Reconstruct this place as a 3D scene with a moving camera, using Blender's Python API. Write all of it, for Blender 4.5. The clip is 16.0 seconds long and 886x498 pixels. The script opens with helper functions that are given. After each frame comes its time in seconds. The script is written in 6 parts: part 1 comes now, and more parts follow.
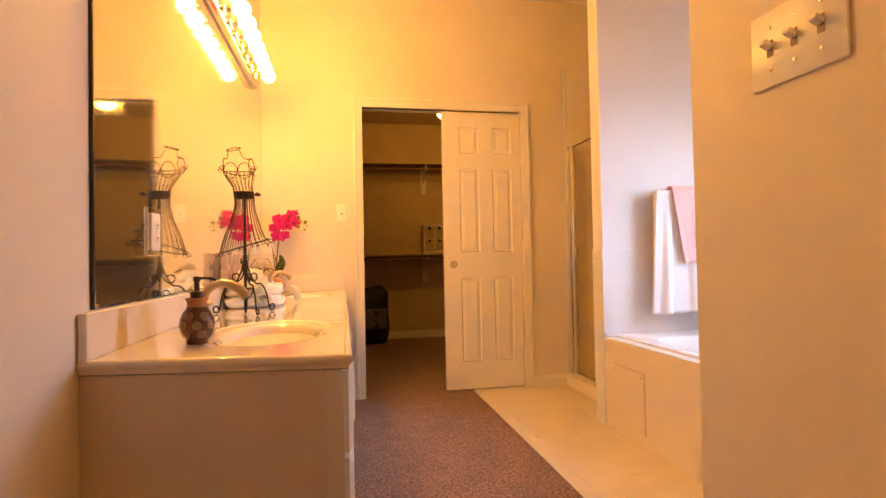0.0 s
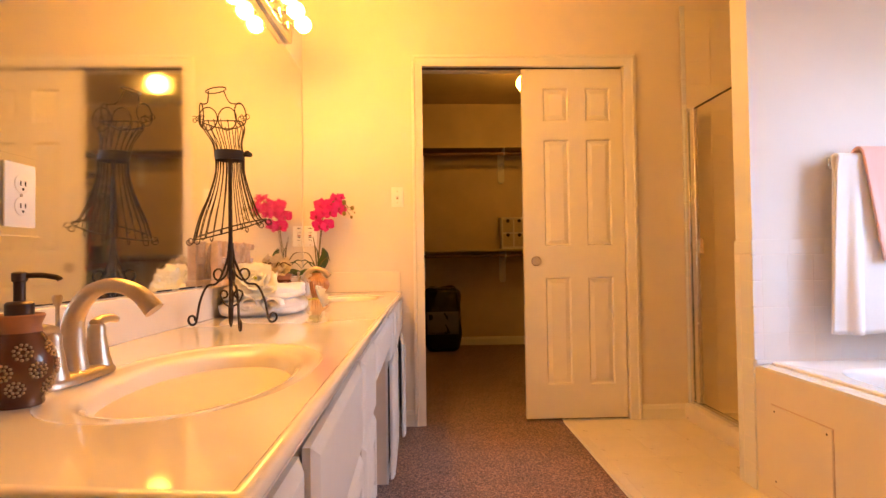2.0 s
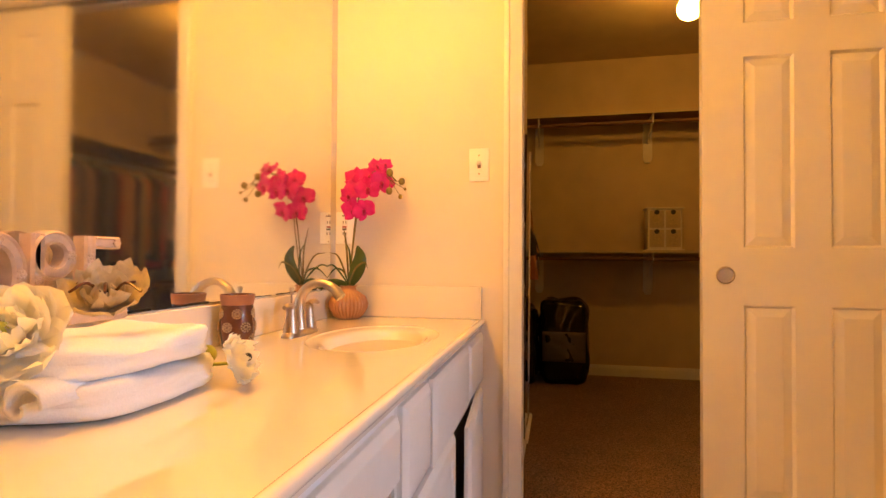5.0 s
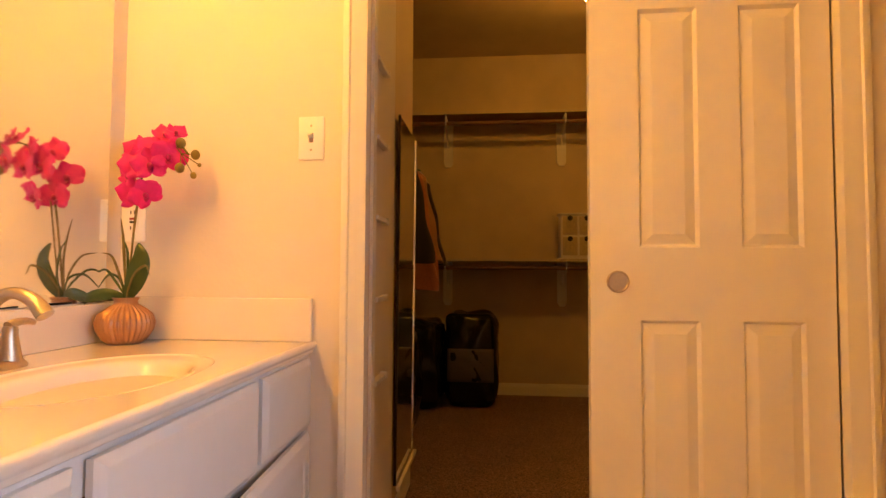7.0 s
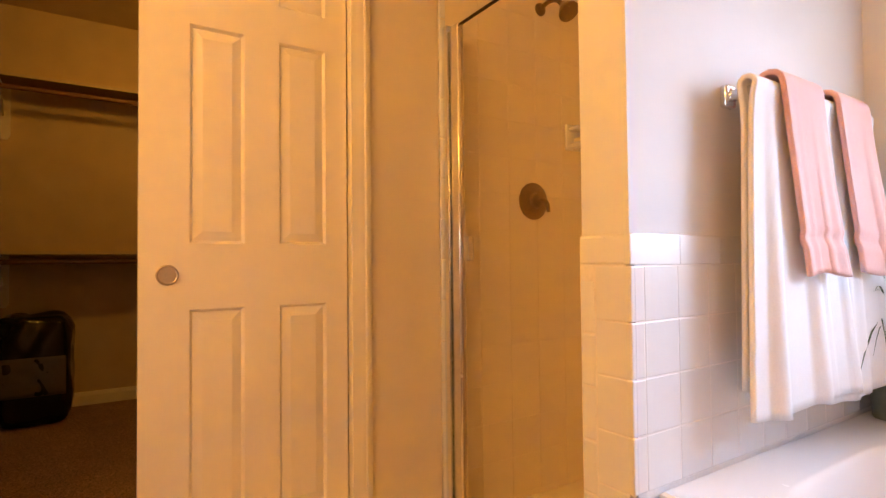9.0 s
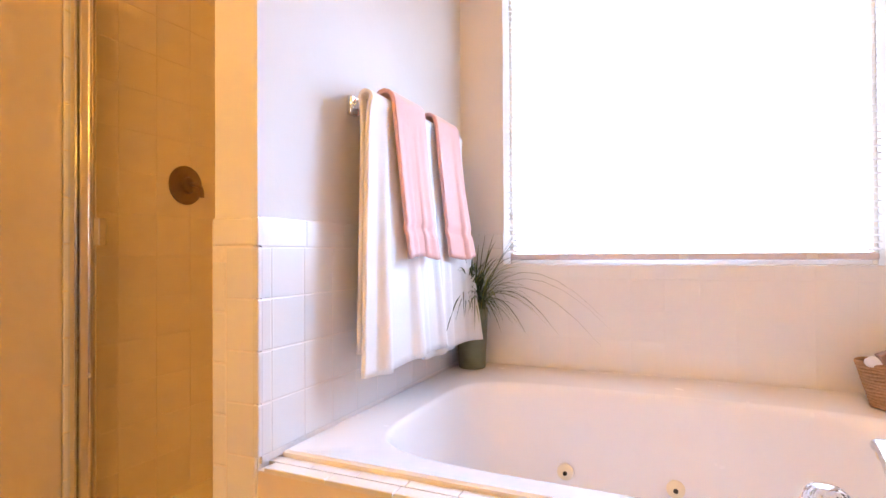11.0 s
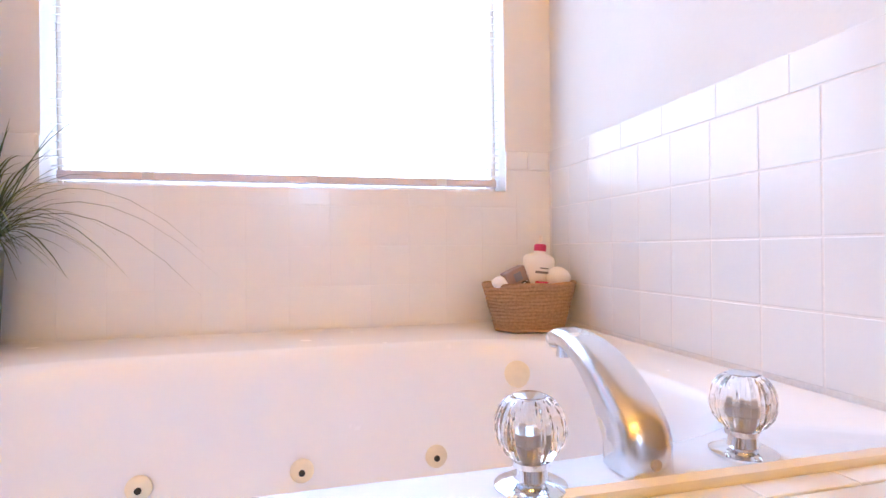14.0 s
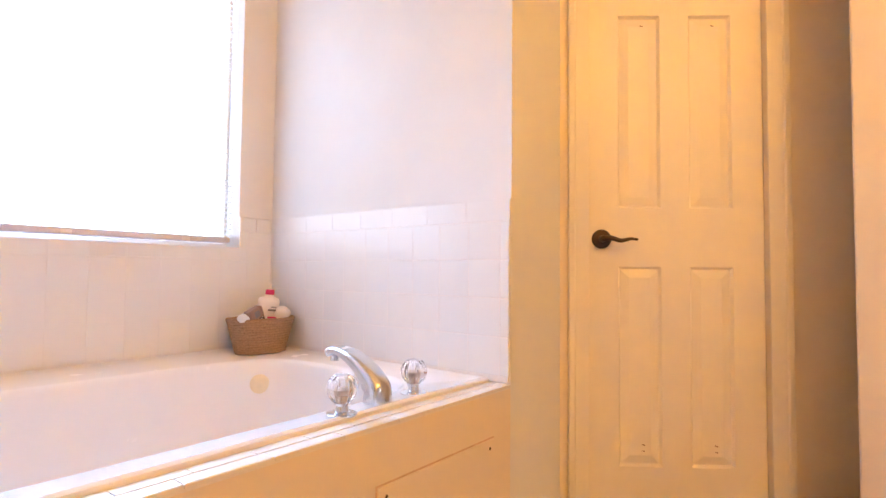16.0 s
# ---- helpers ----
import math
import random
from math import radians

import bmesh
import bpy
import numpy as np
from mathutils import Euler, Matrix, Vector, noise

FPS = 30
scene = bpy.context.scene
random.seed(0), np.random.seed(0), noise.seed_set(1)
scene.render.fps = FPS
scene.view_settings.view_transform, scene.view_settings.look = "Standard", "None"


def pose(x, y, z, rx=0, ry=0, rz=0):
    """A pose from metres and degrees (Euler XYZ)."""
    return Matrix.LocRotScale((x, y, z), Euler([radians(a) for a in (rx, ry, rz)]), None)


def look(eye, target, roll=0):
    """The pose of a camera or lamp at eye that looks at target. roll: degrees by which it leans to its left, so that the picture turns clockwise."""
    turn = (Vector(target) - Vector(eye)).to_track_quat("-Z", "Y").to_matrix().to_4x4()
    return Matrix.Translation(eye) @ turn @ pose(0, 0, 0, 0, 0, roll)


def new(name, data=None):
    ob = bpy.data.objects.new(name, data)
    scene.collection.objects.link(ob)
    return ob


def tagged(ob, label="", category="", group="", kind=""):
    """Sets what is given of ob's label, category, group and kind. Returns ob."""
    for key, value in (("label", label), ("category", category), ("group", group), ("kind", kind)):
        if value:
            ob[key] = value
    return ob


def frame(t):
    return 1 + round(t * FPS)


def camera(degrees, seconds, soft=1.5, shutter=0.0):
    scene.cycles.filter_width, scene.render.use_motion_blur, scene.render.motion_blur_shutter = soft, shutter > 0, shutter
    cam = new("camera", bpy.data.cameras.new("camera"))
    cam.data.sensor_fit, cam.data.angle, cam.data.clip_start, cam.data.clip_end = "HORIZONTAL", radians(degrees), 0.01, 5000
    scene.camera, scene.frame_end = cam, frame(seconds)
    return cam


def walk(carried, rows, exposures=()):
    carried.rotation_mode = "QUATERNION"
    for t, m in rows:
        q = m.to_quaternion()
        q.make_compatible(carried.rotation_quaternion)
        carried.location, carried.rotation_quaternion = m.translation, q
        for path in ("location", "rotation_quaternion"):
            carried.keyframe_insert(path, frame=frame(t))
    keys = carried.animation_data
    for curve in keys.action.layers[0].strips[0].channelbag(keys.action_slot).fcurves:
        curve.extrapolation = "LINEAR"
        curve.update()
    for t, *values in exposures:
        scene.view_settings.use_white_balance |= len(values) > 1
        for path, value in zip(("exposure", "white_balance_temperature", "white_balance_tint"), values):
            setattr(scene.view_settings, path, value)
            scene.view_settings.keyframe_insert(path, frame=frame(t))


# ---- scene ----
cam = camera(79.4, 16.0)
PATH = [
    (0, (-0.053, 0.178, 1.007), (0.316, 2.143, 1.049), -1.1),
    (0.5, (-0.016, 0.349, 0.997), (0.35, 2.315, 1.037), -1.0),
    (1, (0.051, 0.574, 0.997), (0.363, 2.549, 1.041), -1.1),
    (1.5, (0.081, 0.73, 0.979), (0.263, 2.721, 1.021), -1.1),
    (2, (0.102, 0.952, 0.984), (0.171, 2.951, 1.027), -0.8),
    (2.5, (0.135, 1.141, 0.983), (0.146, 3.141, 1.02), -0.8),
    (3, (0.21, 1.324, 1.005), (0.099, 3.32, 1.04), -0.6),
    (3.2, (0.223, 1.369, 1.013), (0.07, 3.363, 1.048), -0.6),
    (5.3, (0.214, 2.35, 1.022), (-0.222, 4.302, 1.062), 0.2),
    (5.5, (0.204, 2.424, 1.019), (-0.241, 4.374, 1.063), 0.1),
    (6, (0.211, 2.61, 1.009), (-0.234, 4.558, 1.078), 0.2),
    (6.5, (0.289, 2.703, 0.991), (-0.1, 4.664, 1.09), 0.5),
    (7, (0.45, 2.72, 0.995), (0.262, 4.711, 1.082), 0.3),
    (7.5, (0.527, 2.641, 0.996), (0.857, 4.611, 1.073), 0.0),
    (8, (0.574, 2.617, 1.007), (1.373, 4.45, 1.056), 0.2),
    (8.2, (0.586, 2.588, 1.008), (1.464, 4.385, 1.058), 0.0),
    (10.3, (0.628, 2.35, 0.982), (2.097, 3.705, 1.03), -0.7),
    (10.5, (0.63, 2.337, 0.982), (2.184, 3.595, 1.029), -0.7),
    (11, (0.612, 2.342, 0.972), (2.442, 3.149, 0.992), -0.3),
    (11.5, (0.61, 2.254, 0.844), (2.575, 2.625, 0.893), -0.4),
    (12, (0.652, 2.281, 0.806), (2.647, 2.417, 0.847), -0.2),
    (12.5, (0.722, 2.3, 0.816), (2.719, 2.4, 0.853), -0.2),
    (13, (0.889, 2.282, 0.781), (2.887, 2.361, 0.811), -0.2),
    (13.5, (1.026, 2.287, 0.762), (3.025, 2.306, 0.782), -0.2),
    (14, (1.121, 2.339, 0.756), (3.059, 1.846, 0.76), -0.6),
    (14.5, (1.173, 2.404, 0.782), (3.012, 1.618, 0.783), -0.7),
    (15, (0.982, 2.592, 0.861), (2.767, 1.69, 0.881), 0.0),
    (15.5, (0.805, 2.776, 0.874), (2.442, 1.628, 0.918), 0.6),
    (16, (0.702, 2.914, 0.842), (1.935, 1.342, 0.929), 0.6),
]
walk(cam, [(t, look(eye, target, roll)) for t, eye, target, roll in PATH], [(0, 0.10, 6650, 16), (3.2, 0.08, 6600, 16), (5.5, 0.0, 6550, 14), (8.2, 0.05, 6600, 14), (10.4, 0.2, 5950, 10), (11.5, 0.22, 5650, 10), (13.5, 0.29, 5180, 7), (15.0, 0.26, 5150, 6), (16, 0.24, 5550, 7)])

# ---- light ----
world = bpy.data.worlds.new("world")
scene.world = world
world.use_nodes = True
sky = world.node_tree.nodes.new("ShaderNodeTexSky")
sky.sky_type, sky.sun_disc, sky.sun_elevation, sky.sun_rotation = "NISHITA", False, radians(42), radians(120)
world.node_tree.links.new(sky.outputs[0], world.node_tree.nodes["Background"].inputs[0])
world.node_tree.nodes["Background"].inputs[1].default_value = 0.1

BULB_POWER = 112.0      # radiance of each vanity globe
CLOSET_POWER = 76.0    # radiance of the closet globe
WINDOW_POWER = 8.6    # watts of skylight through the bay window


def lamp_area(name, m, sx, sy, power, color, spread):
    light = bpy.data.lights.new(name, "AREA")
    light.shape, light.size, light.size_y, light.energy, light.color = "RECTANGLE", sx, sy, power, color
    light.spread = radians(spread)
    ob = new(name, light)
    ob.matrix_world = m
    return ob


lamp_area("window_skylight", look((2.66, 2.365, 1.48), (1.55, 2.640, 0.90)), 0.50, 0.85, WINDOW_POWER, (0.47, 0.69, 1.0), 106)


# ---- materials ----
def material(name, color, rough=0.5, metal=0.0, grain=0.0, grain_scale=60.0, bump=0.0, bump_scale=200.0, stain=0.0, stain_scale=3.0,
             coat=0.0, emission=None, strength=0.0, random=0.0, trans=0.0, ior=1.45, spec=0.5, sheen=0.0, sheer=0.0):
    m = bpy.data.materials.new(name)
    m.use_nodes = True
    nt = m.node_tree
    b = nt.nodes["Principled BSDF"]
    b.inputs["Base Color"].default_value = (*color, 1)
    b.inputs["Roughness"].default_value = rough
    b.inputs["Metallic"].default_value = metal
    b.inputs["Coat Weight"].default_value = coat
    b.inputs["Transmission Weight"].default_value = trans
    b.inputs["IOR"].default_value = ior
    b.inputs["Specular IOR Level"].default_value = spec
    b.inputs["Sheen Weight"].default_value = sheen
    co = nt.nodes.new("ShaderNodeTexCoord")
    out = None

    def noise_tex(scale, detail=4.0):
        n = nt.nodes.new("ShaderNodeTexNoise")
        n.inputs["Scale"].default_value = scale
        n.inputs["Detail"].default_value = detail
        nt.links.new(co.outputs["Object"], n.inputs["Vector"])
        return n.outputs[0]

    def scaled(sock, amount):
        r = nt.nodes.new("ShaderNodeMapRange")
        r.inputs["From Min"].default_value, r.inputs["From Max"].default_value = 0.25, 0.75
        r.inputs["To Min"].default_value, r.inputs["To Max"].default_value = 1 - amount, 1 + amount
        nt.links.new(sock, r.inputs["Value"])
        return r.outputs[0]

    factors = []
    if grain:
        factors.append(scaled(noise_tex(grain_scale), grain))
    if stain:
        factors.append(scaled(noise_tex(stain_scale, 2.0), stain))
        rr = nt.nodes.new("ShaderNodeMapRange")
        rr.inputs["To Min"].default_value, rr.inputs["To Max"].default_value = max(0.02, rough - 0.08), min(1, rough + 0.08)
        nt.links.new(noise_tex(stain_scale * 4), rr.inputs["Value"])
        nt.links.new(rr.outputs[0], b.inputs["Roughness"])
    if random:
        oi = nt.nodes.new("ShaderNodeObjectInfo")
        r = nt.nodes.new("ShaderNodeMapRange")
        r.inputs["To Min"].default_value, r.inputs["To Max"].default_value = 1 - random, 1 + random
        nt.links.new(oi.outputs["Random"], r.inputs["Value"])
        factors.append(r.outputs[0])
    for f in factors:
        mix = nt.nodes.new("ShaderNodeVectorMath")
        mix.operation = "SCALE"
        if out is None:
            mix.inputs[0].default_value = color
        else:
            nt.links.new(out, mix.inputs[0])
        nt.links.new(f, mix.inputs["Scale"])
        out = mix.outputs[0]
    if out is not None:
        nt.links.new(out, b.inputs["Base Color"])
    if bump:
        bn = nt.nodes.new("ShaderNodeBump")
        bn.inputs["Strength"].default_value = bump
        bn.inputs["Distance"].default_value = 0.002
        nt.links.new(noise_tex(bump_scale, 3.0), bn.inputs["Height"])
        nt.links.new(bn.outputs[0], b.inputs["Normal"])
    if sheer:
        tr = nt.nodes.new("ShaderNodeBsdfTranslucent")
        tr.inputs["Color"].default_value = (*color, 1)
        mx = nt.nodes.new("ShaderNodeMixShader")
        mx.inputs[0].default_value = sheer
        nt.links.new(b.outputs[0], mx.inputs[1])
        nt.links.new(tr.outputs[0], mx.inputs[2])
        nt.links.new(mx.outputs[0], nt.nodes["Material Output"].inputs[0])
    if emission:
        b.inputs["Emission Color"].default_value = (*emission, 1)
        b.inputs["Emission Strength"].default_value = strength
    return m


WARM = (1.0, 0.45, 0.055)
M_WALL = material("wall_paint", (0.80, 0.72, 0.63), 0.55, grain=0.015, grain_scale=8, bump=0.25, bump_scale=90, stain=0.02, stain_scale=1.5)
M_BAY = material("bay_paint", (0.76, 0.77, 0.80), 0.72, grain=0.01, grain_scale=8, bump=0.22, bump_scale=90, stain=0.02)
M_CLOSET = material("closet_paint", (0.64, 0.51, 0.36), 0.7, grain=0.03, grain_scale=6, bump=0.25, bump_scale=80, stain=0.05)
M_CEIL = material("ceiling_paint", (0.78, 0.74, 0.68), 0.8, bump=0.4, bump_scale=120, stain=0.02)
M_TRIM = material("trim_paint", (0.82, 0.78, 0.72), 0.32, grain=0.01, grain_scale=30, stain=0.02, bump=0.05, bump_scale=60)
M_DOOR = material("door_paint", (0.86, 0.81, 0.74), 0.35, grain=0.012, grain_scale=20, stain=0.02, bump=0.06, bump_scale=80)
M_CAB = material("cabinet_paint", (0.74, 0.72, 0.71), 0.35, grain=0.015, grain_scale=30, stain=0.03, bump=0.06, bump_scale=70)
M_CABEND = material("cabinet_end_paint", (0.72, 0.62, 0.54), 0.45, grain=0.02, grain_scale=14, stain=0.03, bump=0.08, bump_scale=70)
# near-black: painted shade behind the cabinet fronts, and the pocket door track
M_DARK = material("cabinet_shade_and_track", (0.10, 0.08, 0.07), 0.8, grain=0.1)
M_MARBLE = material("cultured_marble", (0.84, 0.76, 0.66), 0.085, grain=0.02, grain_scale=5, stain=0.03, stain_scale=2.0, coat=0.6)
M_TILE = material("glazed_tile", (0.79, 0.80, 0.83), 0.20, grain=0.008, grain_scale=10, bump=0.08, bump_scale=45, random=0.012, coat=0.12)
M_GROUT = material("grout", (0.79, 0.77, 0.78), 0.85, grain=0.06, grain_scale=120)
M_SHTILE = material("shower_tile", (0.87, 0.79, 0.67), 0.20, grain=0.015, grain_scale=10, bump=0.05, bump_scale=40, random=0.008)
M_SHGROUT = material("shower_grout", (0.85, 0.77, 0.65), 0.7, grain=0.03, grain_scale=90)
M_TUB = material("tub_acrylic", (0.83, 0.84, 0.88), 0.24, grain=0.01, grain_scale=4, stain=0.01, coat=0.15)
M_FLOORTILE = material("floor_tile", (0.80, 0.72, 0.62), 0.30, grain=0.02, grain_scale=16, stain=0.03, random=0.01, bump=0.05, bump_scale=30)
M_CHROME = material("chrome", (0.78, 0.80, 0.84), 0.11, 1.0, stain=0.03, stain_scale=20)
M_SPOUT = material("worn_chrome", (0.74, 0.76, 0.80), 0.26, 1.0, stain=0.015, stain_scale=5)
M_SATIN = material("satin_aluminium", (0.80, 0.78, 0.74), 0.24, 1.0, grain=0.04, grain_scale=120, stain=0.05, stain_scale=15)
M_NICKEL = material("brushed_nickel", (0.54, 0.46, 0.38), 0.36, 1.0, grain=0.05, grain_scale=150, stain=0.05, stain_scale=12)
M_BRONZE = material("oil_rubbed_bronze", (0.055, 0.035, 0.03), 0.38, 0.6, grain=0.15, grain_scale=60, stain=0.1)
M_SHBRONZE = material("shower_bronze", (0.26, 0.18, 0.11), 0.3, 0.9, grain=0.06, grain_scale=60)
M_IRON = material("wrought_iron", (0.045, 0.028, 0.022), 0.5, 0.5, grain=0.25, grain_scale=90, bump=0.3, bump_scale=300)
M_RIBBON = material("brown_ribbon", (0.020, 0.012, 0.013), 0.5, grain=0.1, grain_scale=150)
M_MIRROR = material("mirror_silver", (0.86, 0.86, 0.82), 0.012, 0.97, stain=0.02, stain_scale=2)
M_MIRROREDGE = material("mirror_black_edge", (0.02, 0.018, 0.015), 0.35, grain=0.3, grain_scale=40)
M_PLASTIC = material("white_plastic", (0.90, 0.89, 0.87), 0.3, grain=0.01)
M_SLOT = material("dark_slot", (0.03, 0.03, 0.03), 0.6)
M_RED = material("red_button", (0.35, 0.03, 0.02), 0.4)
M_CRYSTAL = material("clear_acrylic", (1.0, 0.99, 1.0), 0.10, trans=1.0, ior=1.49)
M_GLASS = material("shower_glass", (1.0, 0.98, 0.95), 0.02, trans=1.0, ior=1.05)
M_TOWEL = material("white_terry", (0.84, 0.83, 0.85), 0.95, grain=0.04, grain_scale=350, bump=0.45, bump_scale=420, sheen=0.4)
M_PINK = material("pink_terry", (0.82, 0.50, 0.47), 0.95, grain=0.07, grain_scale=300, bump=0.9, bump_scale=420, sheen=0.3)
M_POT = material("galvanised_green", (0.20, 0.22, 0.17), 0.5, 0.5, grain=0.12, grain_scale=25, stain=0.2, stain_scale=9, bump=0.15, bump_scale=60)
M_GRASS = material("grass_blade", (0.07, 0.10, 0.045), 0.5, grain=0.3, grain_scale=25, sheer=0.2)
M_GRASSY = material("yellow_blade", (0.30, 0.31, 0.08), 0.5, grain=0.2, grain_scale=25)
M_LEAF = material("orchid_leaf", (0.045, 0.075, 0.015), 0.35, grain=0.2, grain_scale=30)
M_STEM = material("orchid_stem", (0.16, 0.12, 0.03), 0.5, grain=0.2, grain_scale=60)
M_MAGENTA = material("orchid_petal", (0.72, 0.015, 0.26), 0.5, grain=0.18, grain_scale=40, sheen=0.2, sheer=0.3)
M_PETALC = material("orchid_lip", (0.42, 0.0, 0.10), 0.5, grain=0.15)
M_BUD = material("orchid_bud", (0.22, 0.16, 0.03), 0.5, grain=0.15, grain_scale=60)
M_COPPER = material("copper_glaze", (0.42, 0.22, 0.12), 0.32, 0.55, grain=0.12, grain_scale=30, stain=0.1, stain_scale=10)
M_BROWN = material("brown_lacquer", (0.095, 0.030, 0.017), 0.22, grain=0.2, grain_scale=30, coat=0.4)
M_TERRA = material("terracotta_band", (0.30, 0.125, 0.065), 0.4, grain=0.15, grain_scale=40)
M_GOLDPETAL = material("gold_inlay", (0.42, 0.30, 0.18), 0.4, 0.2, grain=0.15, grain_scale=120)
M_WHITEPETAL = material("white_petal", (0.92, 0.91, 0.86), 0.7, grain=0.03, grain_scale=40, sheen=0.0, sheer=0.8)
M_GREEN = material("bud_green", (0.35, 0.38, 0.06), 0.5, grain=0.15, grain_scale=50)
M_SIGN = material("whitewashed_wood", (0.62, 0.46, 0.36), 0.6, grain=0.18, grain_scale=40, bump=0.4, bump_scale=90)
M_STRAW = material("striped_fabric", (0.62, 0.52, 0.36), 0.8, grain=0.3, grain_scale=70, sheer=0.3)
M_ROPE = material("jute_rope", (0.36, 0.22, 0.13), 0.85, grain=0.25, grain_scale=160, bump=0.8, bump_scale=260)
M_BOTTLE = material("white_bottle", (0.82, 0.78, 0.77), 0.3, grain=0.01)
M_CAP = material("raspberry_cap", (0.50, 0.02, 0.12), 0.35, grain=0.05)
M_TUBEBROWN = material("brown_carton", (0.30, 0.19, 0.16), 0.5, grain=0.06)
M_INK = material("grey_ink", (0.20, 0.18, 0.20), 0.5)
M_JET = material("almond_plastic", (0.82, 0.75, 0.58), 0.3, grain=0.03)
M_BLIND = material("blind_vinyl", (0.84, 0.83, 0.84), 0.4, grain=0.01, sheer=0.5)
M_RAIL = material("blind_rail", (0.66, 0.62, 0.68), 0.4, grain=0.03)
M_SHELF = material("closet_shelf", (0.20, 0.10, 0.06), 0.5, grain=0.15, grain_scale=30, stain=0.1)
M_SHELFW = material("shelf_edge", (0.60, 0.50, 0.38), 0.5, grain=0.05)
M_BAG = material("black_plastic_bag", (0.012, 0.012, 0.013), 0.12, bump=0.6, bump_scale=22)
M_FILM = material("clear_label_film", (0.10, 0.09, 0.085), 0.18, bump=0.6, bump_scale=25)
M_BULB = material("frosted_globe", (0.9, 0.85, 0.75), 0.4, emission=WARM, strength=BULB_POWER)
M_CBULB = material("closet_globe_glass", (0.9, 0.85, 0.75), 0.4, emission=(1.0, 0.48, 0.06), strength=CLOSET_POWER)
M_SKYGLOW = material("bright_sky", (0.9, 0.9, 0.92), 0.9, emission=(0.93, 0.95, 1.0), strength=2.6)
M_PANEL = material("hatch_panel", (0.79, 0.71, 0.62), 0.5, grain=0.012, grain_scale=14, bump=0.1, bump_scale=80)


def carpet_material():
    m = bpy.data.materials.new("carpet")
    m.use_nodes = True
    nt = m.node_tree
    b = nt.nodes["Principled BSDF"]
    b.inputs["Roughness"].default_value = 0.95
    b.inputs["Sheen Weight"].default_value = 0.25
    co = nt.nodes.new("ShaderNodeTexCoord")
    v = nt.nodes.new("ShaderNodeTexVoronoi")
    v.inputs["Scale"].default_value = 190
    n = nt.nodes.new("ShaderNodeTexNoise")
    n.inputs["Scale"].default_value, n.inputs["Detail"].default_value = 75, 6
    big = nt.nodes.new("ShaderNodeTexNoise")
    big.inputs["Scale"].default_value, big.inputs["Detail"].default_value = 5, 3
    for t in (v, n, big):
        nt.links.new(co.outputs["Object"], t.inputs["Vector"])
    ramp = nt.nodes.new("ShaderNodeValToRGB")
    ramp.color_ramp.elements[0].position, ramp.color_ramp.elements[0].color = 0.30, (0.045, 0.019, 0.013, 1)
    ramp.color_ramp.elements[1].position, ramp.color_ramp.elements[1].color = 0.68, (0.44, 0.25, 0.18, 1)
    mid = ramp.color_ramp.elements.new(0.5)
    mid.color = (0.20, 0.098, 0.066, 1)
    mixv = nt.nodes.new("ShaderNodeMix")
    mixv.inputs[0].default_value = 0.45
    nt.links.new(n.outputs[0], mixv.inputs[2])
    nt.links.new(v.outputs["Color"], mixv.inputs[3])
    nt.links.new(mixv.outputs[0], ramp.inputs[0])
    mul = nt.nodes.new("ShaderNodeVectorMath")
    mul.operation = "SCALE"
    r = nt.nodes.new("ShaderNodeMapRange")
    r.inputs["From Min"].default_value, r.inputs["From Max"].default_value = 0.3, 0.7
    r.inputs["To Min"].default_value, r.inputs["To Max"].default_value = 0.82, 1.15
    nt.links.new(big.outputs[0], r.inputs["Value"])
    nt.links.new(ramp.outputs[0], mul.inputs[0])
    nt.links.new(r.outputs[0], mul.inputs["Scale"])
    nt.links.new(mul.outputs[0], b.inputs["Base Color"])
    bn = nt.nodes.new("ShaderNodeBump")
    bn.inputs["Strength"].default_value, bn.inputs["Distance"].default_value = 1.0, 0.006
    nt.links.new(mixv.outputs[0], bn.inputs["Height"])
    nt.links.new(bn.outputs[0], b.inputs["Normal"])
    return m


M_CARPET = carpet_material()


# ---- mesh helpers ----
def mesh_of(name, bm, mat, smooth=None):
    bmesh.ops.recalc_face_normals(bm, faces=bm.faces)
    me = bpy.data.meshes.new(name)
    bm.to_mesh(me)
    bm.free()
    me.materials.append(mat)
    if smooth:
        for p in me.polygons:
            p.use_smooth = True
        me.set_sharp_from_angle(angle=radians(smooth))
    return me


def thing(name, x, y, z, label, category, rz=0.0, group="", kind=""):
    ob = new(name)
    ob.empty_display_size = 0.05
    ob.matrix_world = pose(x, y, z, 0, 0, rz)
    return tagged(ob, label, category, group, kind)


def part(name, bm, mat, parent, label="", smooth=None):
    ob = new(name, mesh_of(name, bm, mat, smooth))
    ob.parent = parent
    return tagged(ob, label)


def solid(name, bm, mat, label, category, kind="", smooth=None, group=""):
    return tagged(new(name, mesh_of(name, bm, mat, smooth)), label, category, group, kind)


def add_box(bm, x0, x1, y0, y1, z0, z1, bevel=0.0, seg=2):
    r = bmesh.ops.create_cube(bm, size=1)
    for v in r["verts"]:
        v.co = ((x0 + x1) / 2 + v.co.x * (x1 - x0), (y0 + y1) / 2 + v.co.y * (y1 - y0), (z0 + z1) / 2 + v.co.z * (z1 - z0))
    if bevel:
        edges = list({e for v in r["verts"] for e in v.link_edges})
        bmesh.ops.bevel(bm, geom=edges, offset=bevel, segments=seg, affect="EDGES", profile=0.5)
    return bm


def box(x0, x1, y0, y1, z0, z1, bevel=0.0, seg=2):
    return add_box(bmesh.new(), x0, x1, y0, y1, z0, z1, bevel, seg)


